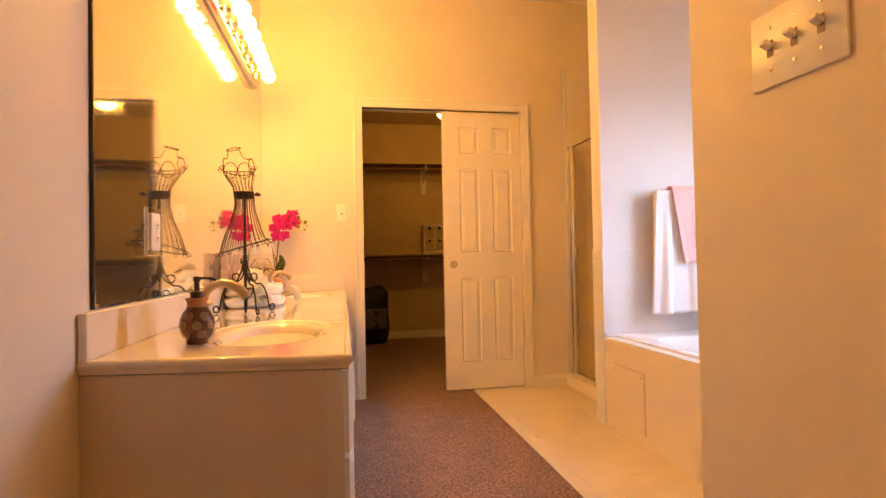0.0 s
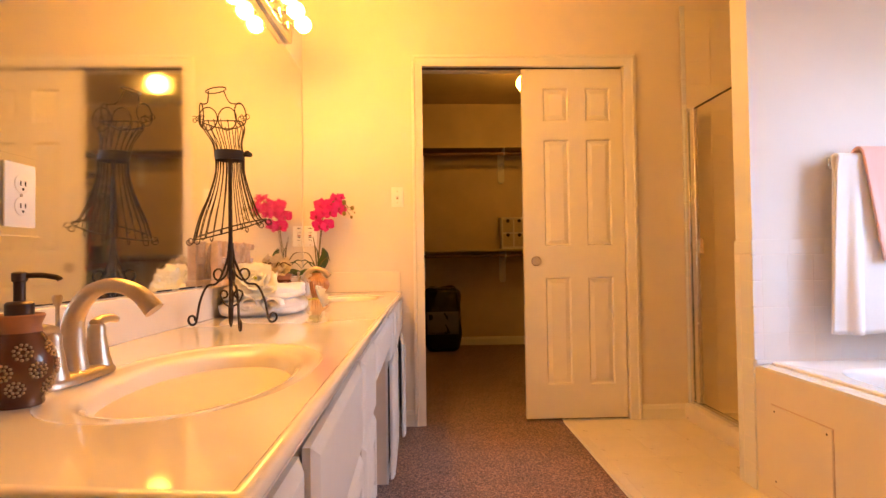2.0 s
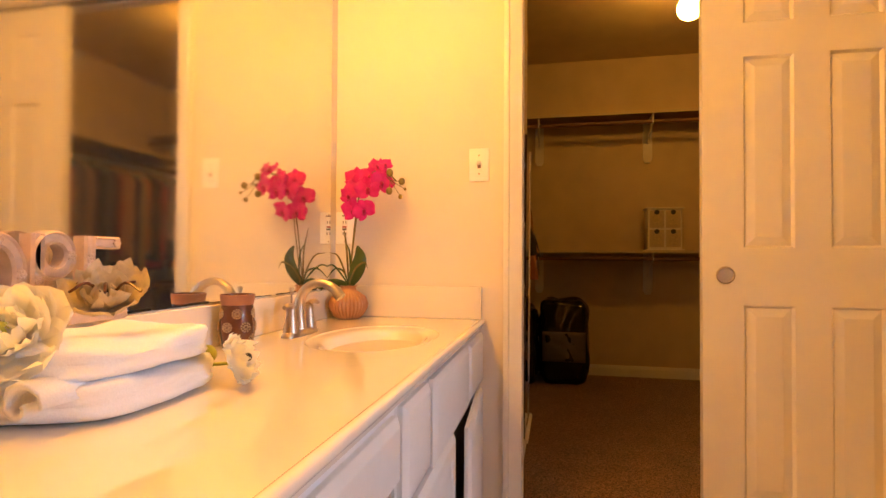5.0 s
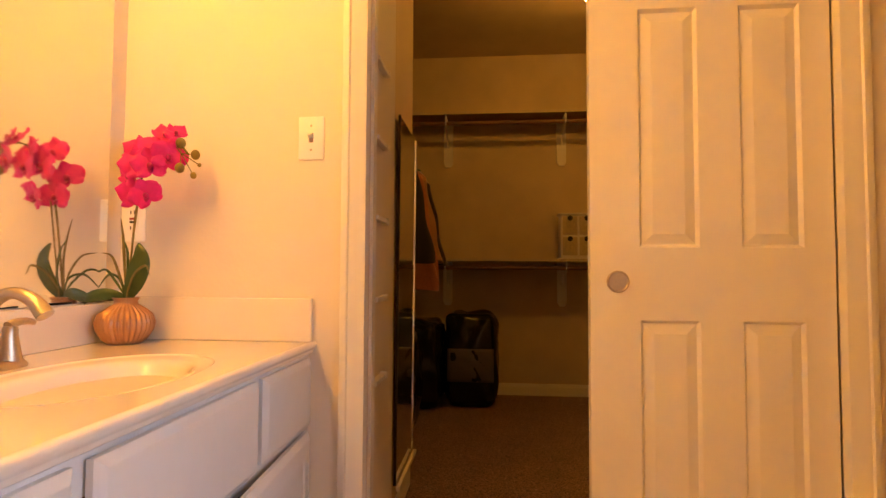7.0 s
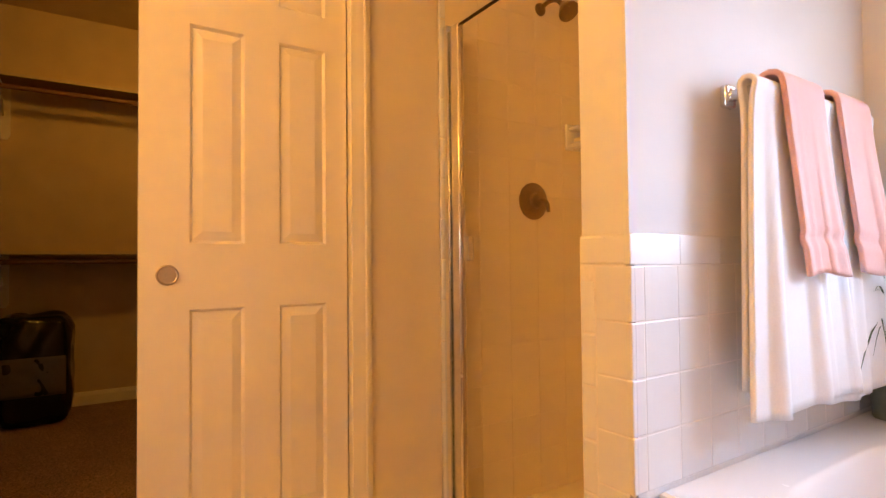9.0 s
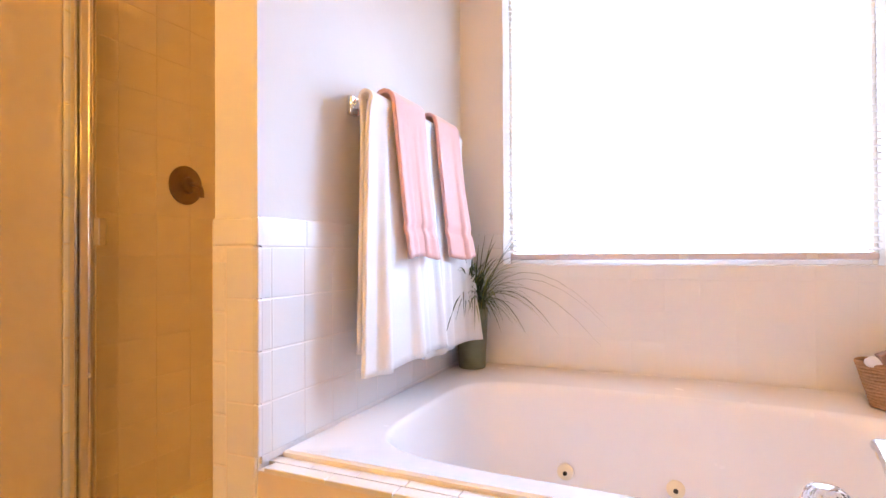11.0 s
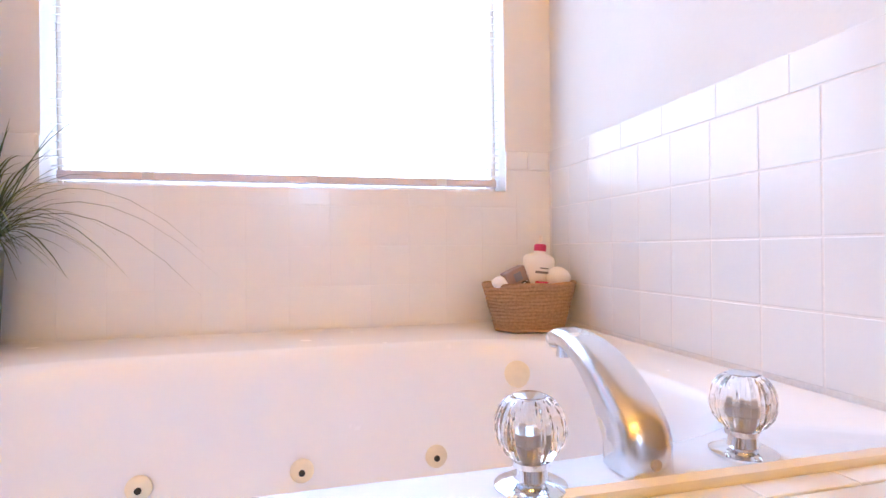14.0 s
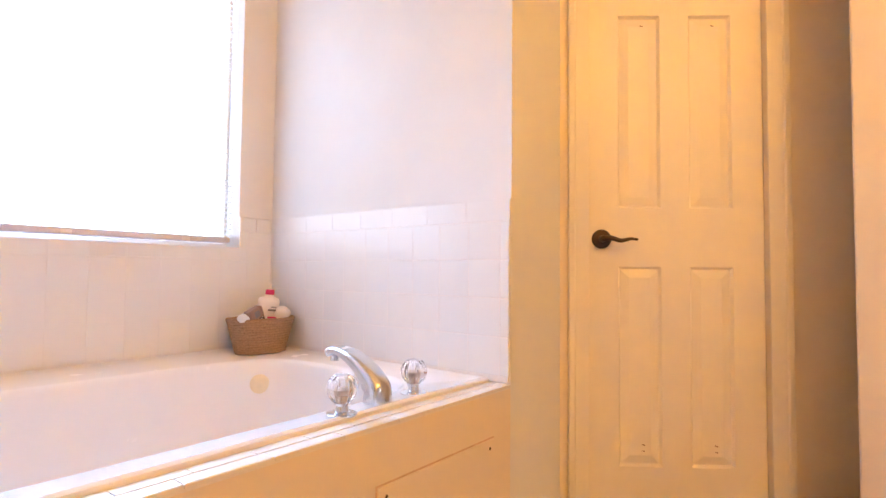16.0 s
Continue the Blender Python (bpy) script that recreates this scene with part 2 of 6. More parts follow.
def add_rings(bm, rings, cap0=True, cap1=True, closed=True):
    rows = [[bm.verts.new(p) for p in ring] for ring in rings]
    n = len(rows[0])
    for a, b in zip(rows, rows[1:]):
        for i in range(n if closed else n - 1):
            j = (i + 1) % n
            bm.faces.new((a[i], a[j], b[j], b[i]))
    if cap0:
        bm.faces.new(rows[0][::-1])
    if cap1:
        bm.faces.new(rows[-1])
    return bm


def add_lathe(bm, profile, n=32, at=(0, 0, 0), cap0=True, cap1=True, ribs=0, rib=0.0):
    rings = []
    for r, z in profile:
        ring = []
        for i in range(n):
            a = 2 * math.pi * i / n
            rr = r * (1 + rib * math.cos(ribs * a)) if ribs else r
            ring.append((at[0] + rr * math.cos(a), at[1] + rr * math.sin(a), at[2] + z))
        rings.append(ring)
    return add_rings(bm, rings, cap0, cap1)


def lathe(profile, n=32, at=(0, 0, 0), **k):
    return add_lathe(bmesh.new(), profile, n, at, **k)


def add_tube(bm, pts, r, n=8, radii=None, closed=False):
    pts = [Vector(p) for p in pts]
    m = len(pts)
    up = None
    rings = []
    for i, p in enumerate(pts):
        a = pts[(i - 1) % m] if closed or i > 0 else p
        b = pts[(i + 1) % m] if closed or i < m - 1 else p
        t = (b - a).normalized()
        if up is None:
            up = t.orthogonal().normalized()
        up = (up - t * up.dot(t))
        up = up.normalized() if up.length > 1e-6 else t.orthogonal().normalized()
        side = t.cross(up)
        rr = radii[i] if radii else r
        rings.append([p + rr * (math.cos(2 * math.pi * k / n) * up + math.sin(2 * math.pi * k / n) * side) for k in range(n)])
    if closed:
        rings.append(rings[0])
        return add_rings(bm, rings, False, False)
    return add_rings(bm, rings)


def tube(pts, r, n=8, radii=None, closed=False):
    return add_tube(bmesh.new(), pts, r, n, radii, closed)


def smooth_path(ctrl, per=6):
    """Catmull-Rom through the control points."""
    c = [Vector(p) for p in ctrl]
    c = [2 * c[0] - c[1]] + c + [2 * c[-1] - c[-2]]
    out = []
    for i in range(1, len(c) - 2):
        for k in range(per):
            t = k / per
            p0, p1, p2, p3 = c[i - 1:i + 3]
            out.append(0.5 * ((2 * p1) + (p2 - p0) * t + (2 * p0 - 5 * p1 + 4 * p2 - p3) * t * t + (3 * p1 - p0 - 3 * p2 + p3) * t ** 3))
    out.append(c[-2])
    return out


def add_sphere(bm, at, r, u=16, v=10, squash=(1, 1, 1)):
    m = bmesh.ops.create_uvsphere(bm, u_segments=u, v_segments=v, radius=r)
    for w in m["verts"]:
        w.co = Vector(at) + Vector((w.co.x * squash[0], w.co.y * squash[1], w.co.z * squash[2]))
    return bm


def turned(bm, m):
    bmesh.ops.transform(bm, matrix=m, verts=bm.verts)
    return bm


def add_cyl(bm, a, b, r, n=16):
    return add_tube(bm, [a, b], r, n)


# ---- structure ----
NORTH, WEST, EAST, SOUTHBAY, PIER = 4.16, -0.617, 2.63, 1.61, 3.15
TUBX = 1.48
CEIL = 3.05


def structure(name, bm, mat, label, smooth=None, category=""):
    return solid(name, bm, mat, label, category or name.split("_")[0], "structure", smooth)


bm = box(-1.4, 0.93, -0.7, NORTH + 0.065, -0.12, 0.0)
add_box(bm, -1.4, 2.75, NORTH + 0.065, 7.5, -0.12, 0.0)
add_box(bm, 0.93, 1.6, -0.7, 1.30, -0.12, 0.0)
floor = structure("floor", bm, M_CARPET, "brown speckled cut-pile carpet over the dressing area and closet")
sub = structure("floor_bath", box(0.93, 2.75, 1.30, NORTH + 0.065, -0.12, 0.001), M_GROUT, "pale grout bed beside the bathtub")
structure("carpet_strip", box(0.922, 0.934, 1.30, NORTH, 0.0, 0.009, 0.003), M_TRIM, "pale edging strip between carpet and tile", category="trim")

structure("wall_west", box(WEST - 0.12, WEST, -0.7, NORTH + 0.13, 0, CEIL), M_WALL, "cream painted wall behind the long mirror")
OPEN_L, OPEN_R, OPEN_T = 0.10, 1.335, 2.16
bm = box(WEST, OPEN_L - 0.012, NORTH, NORTH + 0.13, 0, CEIL)
add_box(bm, OPEN_R + 0.012, EAST, NORTH, NORTH + 0.13, 0, CEIL)
add_box(bm, OPEN_L - 0.012, OPEN_R + 0.012, NORTH, NORTH + 0.13, OPEN_T + 0.012, CEIL)
wall_north = structure("wall_north", bm, M_WALL, "cream textured wall around the closet opening")
wall_pier = structure("wall_pier", box(TUBX, EAST, PIER, PIER + 0.12, 0, CEIL), M_BAY, "painted partition between shower and bathtub")
wall_bay = structure("wall_south_bay", box(TUBX, EAST + 0.15, 1.30, SOUTHBAY, 0, CEIL), M_BAY, "painted wall at the tap end of the bathtub")
WY0, WY1, WZ0, WZ1 = 1.76, 2.97, 0.93, 2.12
bm = box(EAST, EAST + 0.15, SOUTHBAY, NORTH + 0.13, 0, WZ0)
add_box(bm, EAST, EAST + 0.15, SOUTHBAY, NORTH + 0.13, WZ1, CEIL)
add_box(bm, EAST, EAST + 0.15, SOUTHBAY, WY0, WZ0, WZ1)
add_box(bm, EAST, EAST + 0.15, WY1, NORTH + 0.13, WZ0, WZ1)
wall_east = structure("wall_east", bm, M_BAY, "outer wall with a square window above the bathtub")
# partition with the switches, and the slanted wall with the hinged door
structure("wall_partition", box(0.625, 0.715, -0.7, 1.115, 0, CEIL, 0.004, 1), M_WALL, "cream textured partition beside the entrance")
structure("wall_south", box(WEST, 1.6, -0.82, -0.7, 0, CEIL), M_WALL, "plain wall behind the entrance")
DIAG = pose(1.48, 1.30, 0, 0, 0, 180 + 36)      # x runs along the slanted wall, y into it
bm = box(0.0, 0.092, 0.0, 0.12, 0, CEIL)
add_box(bm, 0.672, 1.25, 0.0, 0.12, 0, CEIL)
add_box(bm, 0.092, 0.672, 0.0, 0.12, 2.10, CEIL)
structure("wall_slanted", turned(bm, DIAG), M_WALL, "cream slanted wall holding a hinged door")
structure("ceiling", box(WEST, EAST, -0.7, NORTH, CEIL, CEIL + 0.1), M_CEIL, "white textured bathroom ceiling")

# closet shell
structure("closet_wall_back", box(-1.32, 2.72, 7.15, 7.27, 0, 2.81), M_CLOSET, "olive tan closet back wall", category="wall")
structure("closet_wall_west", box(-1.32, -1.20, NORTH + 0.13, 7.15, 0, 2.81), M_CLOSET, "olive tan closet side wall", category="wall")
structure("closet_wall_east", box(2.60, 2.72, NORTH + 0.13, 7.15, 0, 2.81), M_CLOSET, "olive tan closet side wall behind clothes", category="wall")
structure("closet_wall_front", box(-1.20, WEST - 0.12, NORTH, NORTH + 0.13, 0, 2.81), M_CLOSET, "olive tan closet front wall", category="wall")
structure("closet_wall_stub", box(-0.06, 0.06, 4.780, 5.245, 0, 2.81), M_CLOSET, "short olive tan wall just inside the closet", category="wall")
structure("closet_wall_return", box(-0.06, 0.062, NORTH + 0.13, 4.780, 0, 2.81), M_WALL, "cream painted wall return behind the pocket jamb", category="wall")
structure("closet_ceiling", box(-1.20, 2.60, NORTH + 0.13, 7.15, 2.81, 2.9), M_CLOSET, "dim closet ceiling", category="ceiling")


def baseboard(name, p, q, h=0.095, t=0.014):
    p, q = Vector((*p, 0)), Vector((*q, 0))
    d = (q - p)
    L = d.length
    bm = bmesh.new()
    prof = [(0, 0), (t, 0), (t, h * 0.72), (t * 0.75, h * 0.80), (t * 0.55, h * 0.92), (t * 0.2, h), (0, h)]
    rings = [[(x, -a, b) for a, b in prof] for x in (0, L)]
    add_rings(bm, rings)
    turned(bm, Matrix.Translation(p) @ Matrix.Rotation(math.atan2(d.y, d.x), 4, "Z"))
    return structure(name, bm, M_TRIM, "white painted baseboard", category="baseboard")


baseboard("baseboard_north", (-0.05, NORTH), (0.035, NORTH))
baseboard("baseboard_north_2", (1.405, NORTH), (1.672, NORTH))
baseboard("baseboard_closet", (-1.2, 7.15), (2.6, 7.15))
baseboard("baseboard_stub", (0.062, 5.245), (0.062, NORTH + 0.14))
baseboard("baseboard_partition", (0.625, -0.7), (0.625, 1.105)).data.materials[0] = M_TRIM


# ---- casings ----
def casing_leg(L, w=0.066):
    """Moulded casing, its length along z, width along x (outer edge at 0), proud towards -y."""
    prof = [(0, 0), (0, -0.017), (0.006, -0.019), (0.018, -0.019), (0.022, -0.014), (0.034, -0.013), (0.046, -0.010), (0.058, -0.009), (w, -0.007), (w, 0)]
    return prof


def casing(name, m, w_open, h_open, label, w=0.066):
    """Three mitred lengths round an opening: local x from 0 to w_open, y = 0 the wall face, z up."""
    prof = casing_leg(h_open, w)
    t = tagged(new(name), label, "trim", kind="structure")
    left = [[(-w + a, b, z + (w - a if z > 0.1 else 0)) for a, b in prof] for z in (0.0, h_open)]
    right = [[(w_open + w - a, b, z + (w - a if z > 0.1 else 0)) for a, b in prof] for z in (0.0, h_open)]
    top = [[(x + (-(w - a) if x < 0.1 else (w - a)), b, h_open + w - a) for a, b in prof] for x in (0.0, w_open)]
    for rings in (left, right, top):
        bm = bmesh.new()
        add_rings(bm, rings)
        part("casing_board", turned(bm, m), M_TRIM, t, smooth=40)
    return t


casing("door_casing_closet", pose(OPEN_L, NORTH, 0), OPEN_R - OPEN_L, OPEN_T, "white moulded casing around the closet pocket doors")
casing("door_casing_slanted", DIAG @ pose(0.092, 0, 0), 0.580, 2.10, "white moulded casing around the hinged door")
# linings of the closet opening with the pocket slots
bm = box(OPEN_L - 0.012, OPEN_L, NORTH, NORTH + 0.035, 0, OPEN_T)
add_box(bm, OPEN_L - 0.012, OPEN_L, NORTH + 0.085, NORTH + 0.13, 0, OPEN_T)
add_box(bm, OPEN_R, OPEN_R + 0.012, NORTH, NORTH + 0.025, 0, OPEN_T)
add_box(bm, OPEN_R, OPEN_R + 0.012, NORTH + 0.075, NORTH + 0.13, 0, OPEN_T)
add_box(bm, OPEN_L, OPEN_R, NORTH, NORTH + 0.022, OPEN_T, OPEN_T + 0.012)
add_box(bm, OPEN_L, OPEN_R, NORTH + 0.078, NORTH + 0.13, OPEN_T, OPEN_T + 0.012)
lining = structure("door_lining", bm, M_TRIM, "white jamb lining with a pocket door slot", category="trim")
bm = box(OPEN_L - 0.0119, OPEN_L - 0.009, NORTH + 0.035, NORTH + 0.085, 0, OPEN_T)
structure("pocket_slot", bm, M_CABEND, "narrow slot holding the retracted pocket door", category="trim")
bm = box(OPEN_L, OPEN_R, NORTH + 0.022, NORTH + 0.078, OPEN_T + 0.006, OPEN_T + 0.012)
structure("pocket_track", bm, M_DARK, "dark overhead track of the pocket doors", category="trim")
for z in (0.64, 0.905, 1.17, 1.43, 1.69):
    t = thing("shelf_cleat", 0.062, 4.47, z, "small white cleat on the wall return inside the closet", "bracket", group="shelf cleats")
    part("bar", box(0.0, 0.022, -0.075, 0.075, -0.008, 0.008, 0.003), M_TRIM, t)
    part("cap", box(0.0, 0.026, 0.0755, 0.086, -0.012, 0.012, 0.003), M_TRIM, t)


# ---- six-panel doors ----
def panel_door(t, w, h, thick, cols, rows, mat):
    """Slab with moulded panels in both faces, x across, front face at y = 0, back at y = thick."""
    xs = sorted({0.0, w, *[v for c in cols for v in c]})
    zs = sorted({0.0, h, *[v for r in rows for v in r]})
    bm = bmesh.new()

    def quad(pts):
        bm.faces.new([bm.verts.new(p) for p in pts])

    cells = []
    for x0, x1 in zip(xs, xs[1:]):
        for z0, z1 in zip(zs, zs[1:]):
            if (x0, x1) in cols and (z0, z1) in rows:
                cells.append((x0, x1, z0, z1))
            else:
                quad([(x0, 0, z0), (x1, 0, z0), (x1, 0, z1), (x0, 0, z1)])
                quad([(x0, thick, z0), (x1, thick, z0), (x1, thick, z1), (x0, thick, z1)])
    for a, b in (((0, 0), (w, 0)), ((w, 0), (w, h)), ((w, h), (0, h)), ((0, h), (0, 0))):
        quad([(a[0], 0, a[1]), (b[0], 0, b[1]), (b[0], thick, b[1]), (a[0], thick, a[1])])
    bmesh.ops.remove_doubles(bm, verts=bm.verts, dist=1e-5)
    part("slab", bm, mat, t)
    for x0, x1, z0, z1 in cells:
        pb = bmesh.new()
        for y, s in ((0.0, 1), (thick, -1)):
            rings = []
            for ins, dep in ((0, 0), (0.004, 0.006), (0.008, 0.011), (0.036, 0.0025), (0.038, 0.0025)):
                rings.append([(x0 + ins, y + s * dep, z0 + ins), (x1 - ins, y + s * dep, z0 + ins), (x1 - ins, y + s * dep, z1 - ins), (x0 + ins, y + s * dep, z1 - ins)])
            add_rings(pb, rings, False, True)
        part("panel", pb, mat, t)


COLS = [(0.130, 0.285), (0.392, 0.547)]
ROWS = [(0.205, 0.855), (1.049, 1.700), (1.815, 2.02)]
pocket = thing("pocket_door", 0.710, NORTH + 0.030, 0.015, "white six-panel pocket door slid half across the closet", "door", kind="structure")
panel_door(pocket, 0.622, 2.138, 0.035, COLS, ROWS, M_DOOR)
bm = lathe([(0.0, 0.0), (0.026, 0.0), (0.030, 0.002), (0.030, 0.004), (0.026, 0.0055), (0.0235, 0.004), (0.0235, 0.0015), (0.0, 0.0012)], 32, cap0=False, cap1=False)
part("finger_pull", turned(bm, pose(0.072, 0, 0.957, 90)), M_NICKEL, pocket, "round recessed brushed metal finger pull", 40)

hinged = thing("hinged_door", 0, 0, 0, "white six-panel door with a dark bronze lever, closed", "door", kind="structure")
hinged.matrix_world = DIAG @ pose(0.095, 0.022, 0.012)
panel_door(hinged, 0.574, 2.08, 0.035, [(0.100, 0.240), (0.334, 0.474)], ROWS, M_DOOR)
bm = bmesh.new()
add_lathe(bm, [(0.0, 0.0), (0.032, 0.0), (0.032, 0.004), (0.026, 0.010), (0.012, 0.013), (0.011, 0.045), (0.0, 0.046)], 28, cap0=False, cap1=False)
turned(bm, pose(0.045, 0, 0.945, 90))
lever = smooth_path([(0.045, -0.045, 0.945), (0.065, -0.050, 0.946), (0.095, -0.050, 0.938), (0.125, -0.049, 0.944), (0.150, -0.047, 0.942)], 5)
add_tube(bm, lever, 0.007, 10, [0.010 - 0.006 * i / (len(lever) - 1) for i in range(len(lever))])
part("lever_handle", bm, M_BRONZE, hinged, "dark oil-rubbed bronze lever handle", 45)
for cx in (0.170, 0.404):
    for z, ww in ((0.255, 0.009), (0.275, 0.012), (1.665, 0.010)):
        part("chip", turned(box(-ww / 2, ww / 2, -0.0012, 0.003, -0.0015, 0.0015, 0.0005, 1), pose(cx + 0.01, 0.0022, z, 0, 15)), M_TUBEBROWN, hinged, "small brown chip in the paint")

# ---- floor tiles ----
def tile_mesh(name, w, h, t, mat, ch=0.0018):
    """A chamfered tile on the plane z = 0, its face towards +z."""
    bm = bmesh.new()
    rings = [[(sx * (w / 2 - i), sy * (h / 2 - i), z) for sx, sy in ((-1, -1), (1, -1), (1, 1), (-1, 1))] for i, z in ((0, 0), (0, t - ch * 0.8), (ch * 0.4, t - ch * 0.25), (ch, t))]
    add_rings(bm, rings, False, True)
    return mesh_of(name, bm, mat)


def lay(mesh, parent, m, name="tile"):
    ob = new(name, mesh)
    ob.parent = parent
    ob.matrix_local = m
    return ob


strip_tile = tile_mesh("border_tile", 0.048, 0.3035, 0.008, M_FLOORTILE, 0.0012)
floor_tile = tile_mesh("tile", 0.246, 0.3035, 0.008, M_FLOORTILE, 0.0012)
for j in range(10):
    y = NORTH - 0.152 - j * 0.3045
    if y < 1.3:
        break
    lay(strip_tile, sub, pose(0.960, y, 0.001), "border_tile")
    for i in range(2):
        lay(floor_tile, sub, pose(1.1085 + i * 0.247, y, 0.001))
structure("floor_shower_front", box(1.48, 1.665, PIER + 0.125, NORTH - 0.002, 0.001, 0.009, 0.001, 1), M_FLOORTILE, "pale tile in front of the shower curb", category="floor")

# ---- wall tiles of the bath ----
PITCH = 0.110
sq = tile_mesh("tile", PITCH - 0.0018, PITCH - 0.0018, 0.008, M_TILE)
sq_e = tile_mesh("tile", PITCH - 0.0008, PITCH - 0.0008, 0.008, M_TILE, 0.0006)
capt = tile_mesh("cap_tile", 0.1514, 0.0618, 0.0083, M_TILE, 0.0012)
edget = tile_mesh("edge_tile", 0.030, PITCH - 0.0018, 0.0085, M_TILE, 0.003)
RIM = 0.535
Z0 = RIM


def tile_bed(name, x0, x1, y0, y1, z0, z1, parent_label):
    return structure(name, box(x0, x1, y0, y1, z0, z1), M_GROUT, parent_label, category="tiling")


bed_s = tile_bed("tiling_south", TUBX + 0.004, EAST, SOUTHBAY, SOUTHBAY + 0.0074, Z0, 1.046, "white glazed wall tiles at the tap end of the tub")
bed_n = tile_bed("tiling_north", TUBX + 0.004, EAST, PIER - 0.0074, PIER, Z0, 1.046, "white glazed wall tiles under the towel bar")
bm = box(EAST - 0.0074, EAST, SOUTHBAY + 0.0074, PIER - 0.0074, Z0, WZ0)
add_box(bm, EAST - 0.0074, EAST, SOUTHBAY + 0.0074, WY0, WZ0, 1.046)
add_box(bm, EAST - 0.0074, EAST, WY1, PIER - 0.0074, WZ0, 1.046)
bed_e = structure("tiling_east", bm, M_TILE, "white glazed wall tiles under the window", category="tiling")
for face, bed, yy, rx in (("s", bed_s, SOUTHBAY, -90), ("n", bed_n, PIER, 90)):
    for j in range(4):
        z = 0.99 - PITCH * (j + 0.5)
        for i in range(10):
            lay(sq, bed, pose(1.512 + PITCH * (i + 0.5), yy, z, rx))
        lay(edget, bed, pose(1.4965, yy, z, rx), "edge_tile")
    whole = int((EAST - TUBX) / 0.152)
    for i in range(whole):
        lay(capt, bed, pose(TUBX + 0.076 + 0.152 * i, yy, 1.022, rx), "cap_tile")
    rest = EAST - 0.008 - TUBX - 0.152 * whole
    if rest > 0.015:
        cut = tile_mesh("cap_tile", rest - 0.0006, 0.0618, 0.0083, M_TILE, 0.0012)
        lay(cut, bed, pose(EAST - 0.008 - rest / 2, yy, 1.022, rx), "cap_tile")
flip = pose(0, 0, 0, 0, -90, 0)
for i in range(14):
    y = SOUTHBAY + 0.008 + PITCH * (i + 0.5)
    if y > PIER:
        break
    for j in range(4):
        z = 0.99 - PITCH * (j + 0.5)
        if z + PITCH / 2 > WZ0 and WY0 - PITCH / 2 < y < WY1 + PITCH / 2:
            low = tile_mesh("cut_tile", 0.045, PITCH - 0.0008, 0.008, M_TILE, 0.0006)
            lay(low, bed_e, Matrix.Translation((EAST, y, 0.9065)) @ flip, "cut_tile")
        else:
            lay(sq_e, bed_e, Matrix.Translation((EAST, y, z)) @ flip)
caps = tile_mesh("cap_tile", 0.060, 0.070, 0.010, M_TILE, 0.005)
for y in (SOUTHBAY + 0.045, SOUTHBAY + 0.114, PIER - 0.045, PIER - 0.138):
    lay(caps, bed_e, Matrix.Translation((EAST, y, 1.022)) @ flip, "cap_tile")

# tiled end of the pier
bed_p = tile_bed("tiling_pier", TUBX - 0.0074, TUBX, PIER + 0.004, PIER + 0.12, 0.01, 1.046, "glazed wall tiles on the partition end")
wide = tile_mesh("tile", PITCH - 0.0022, 0.076, 0.008, M_TILE)
slim = tile_mesh("edge_tile", PITCH - 0.0022, 0.038, 0.009, M_TILE, 0.004)
capp = tile_mesh("cap_tile", 0.060, 0.118, 0.010, M_TILE, 0.005)
for j in range(9):
    z = 0.99 - PITCH * (j + 0.5)
    if z > 0.04:
        lay(wide, bed_p, Matrix.Translation((TUBX, PIER + 0.0405, z)) @ flip)
        lay(slim, bed_p, Matrix.Translation((TUBX, PIER + 0.0995, z - 0.03 if z > 0.1 else z)) @ flip, "edge_tile")
lay(capp, bed_p, Matrix.Translation((TUBX, PIER + 0.06, 1.022)) @ flip, "cap_tile")

for j in range(4):
    z = 0.99 - PITCH * (j + 0.5)
    if z > RIM:
        part("corner_tile", box(TUBX - 0.0086, TUBX + 0.0045, PIER - 0.0086, PIER + 0.0065, z - PITCH / 2 + 0.0006, z + PITCH / 2 - 0.0006, 0.003, 2), M_TILE, bed_p)
part("corner_tile", box(TUBX - 0.0105, TUBX + 0.0045, PIER - 0.0095, PIER + 0.0065, 0.992, 1.052, 0.003, 2), M_TILE, bed_p)

# ---- tub apron, deck tiles and hatches ----
apron = structure("tub_apron", box(TUBX, 1.545, SOUTHBAY, PIER, 0.0, RIM - 0.015), M_PANEL, "cream painted front under the bathtub deck", category="apron")
deck = structure("tub_deck", box(TUBX - 0.002, 1.545, SOUTHBAY + 0.002, PIER - 0.002, RIM - 0.015, RIM - 0.0115), M_GROUT, "narrow tiled ledge along the bathtub", category="tiling")
dk1 = tile_mesh("tile", 0.030, PITCH - 0.0014, 0.008, M_TILE, 0.0016)
dk2 = tile_mesh("bullnose_tile", 0.033, 0.1508, 0.008, M_TILE, 0.0022)
for i in range(14):
    y = SOUTHBAY + 0.003 + PITCH * (i + 0.5)
    if y < PIER - 0.05:
        lay(dk1, deck, pose(1.5285, y, RIM - 0.0115))
for i in range(10):
    y = SOUTHBAY + 0.078 + 0.152 * i
    if y < PIER - 0.05:
        lay(dk2, deck, pose(1.4945, y, RIM - 0.0115), "bullnose_tile")


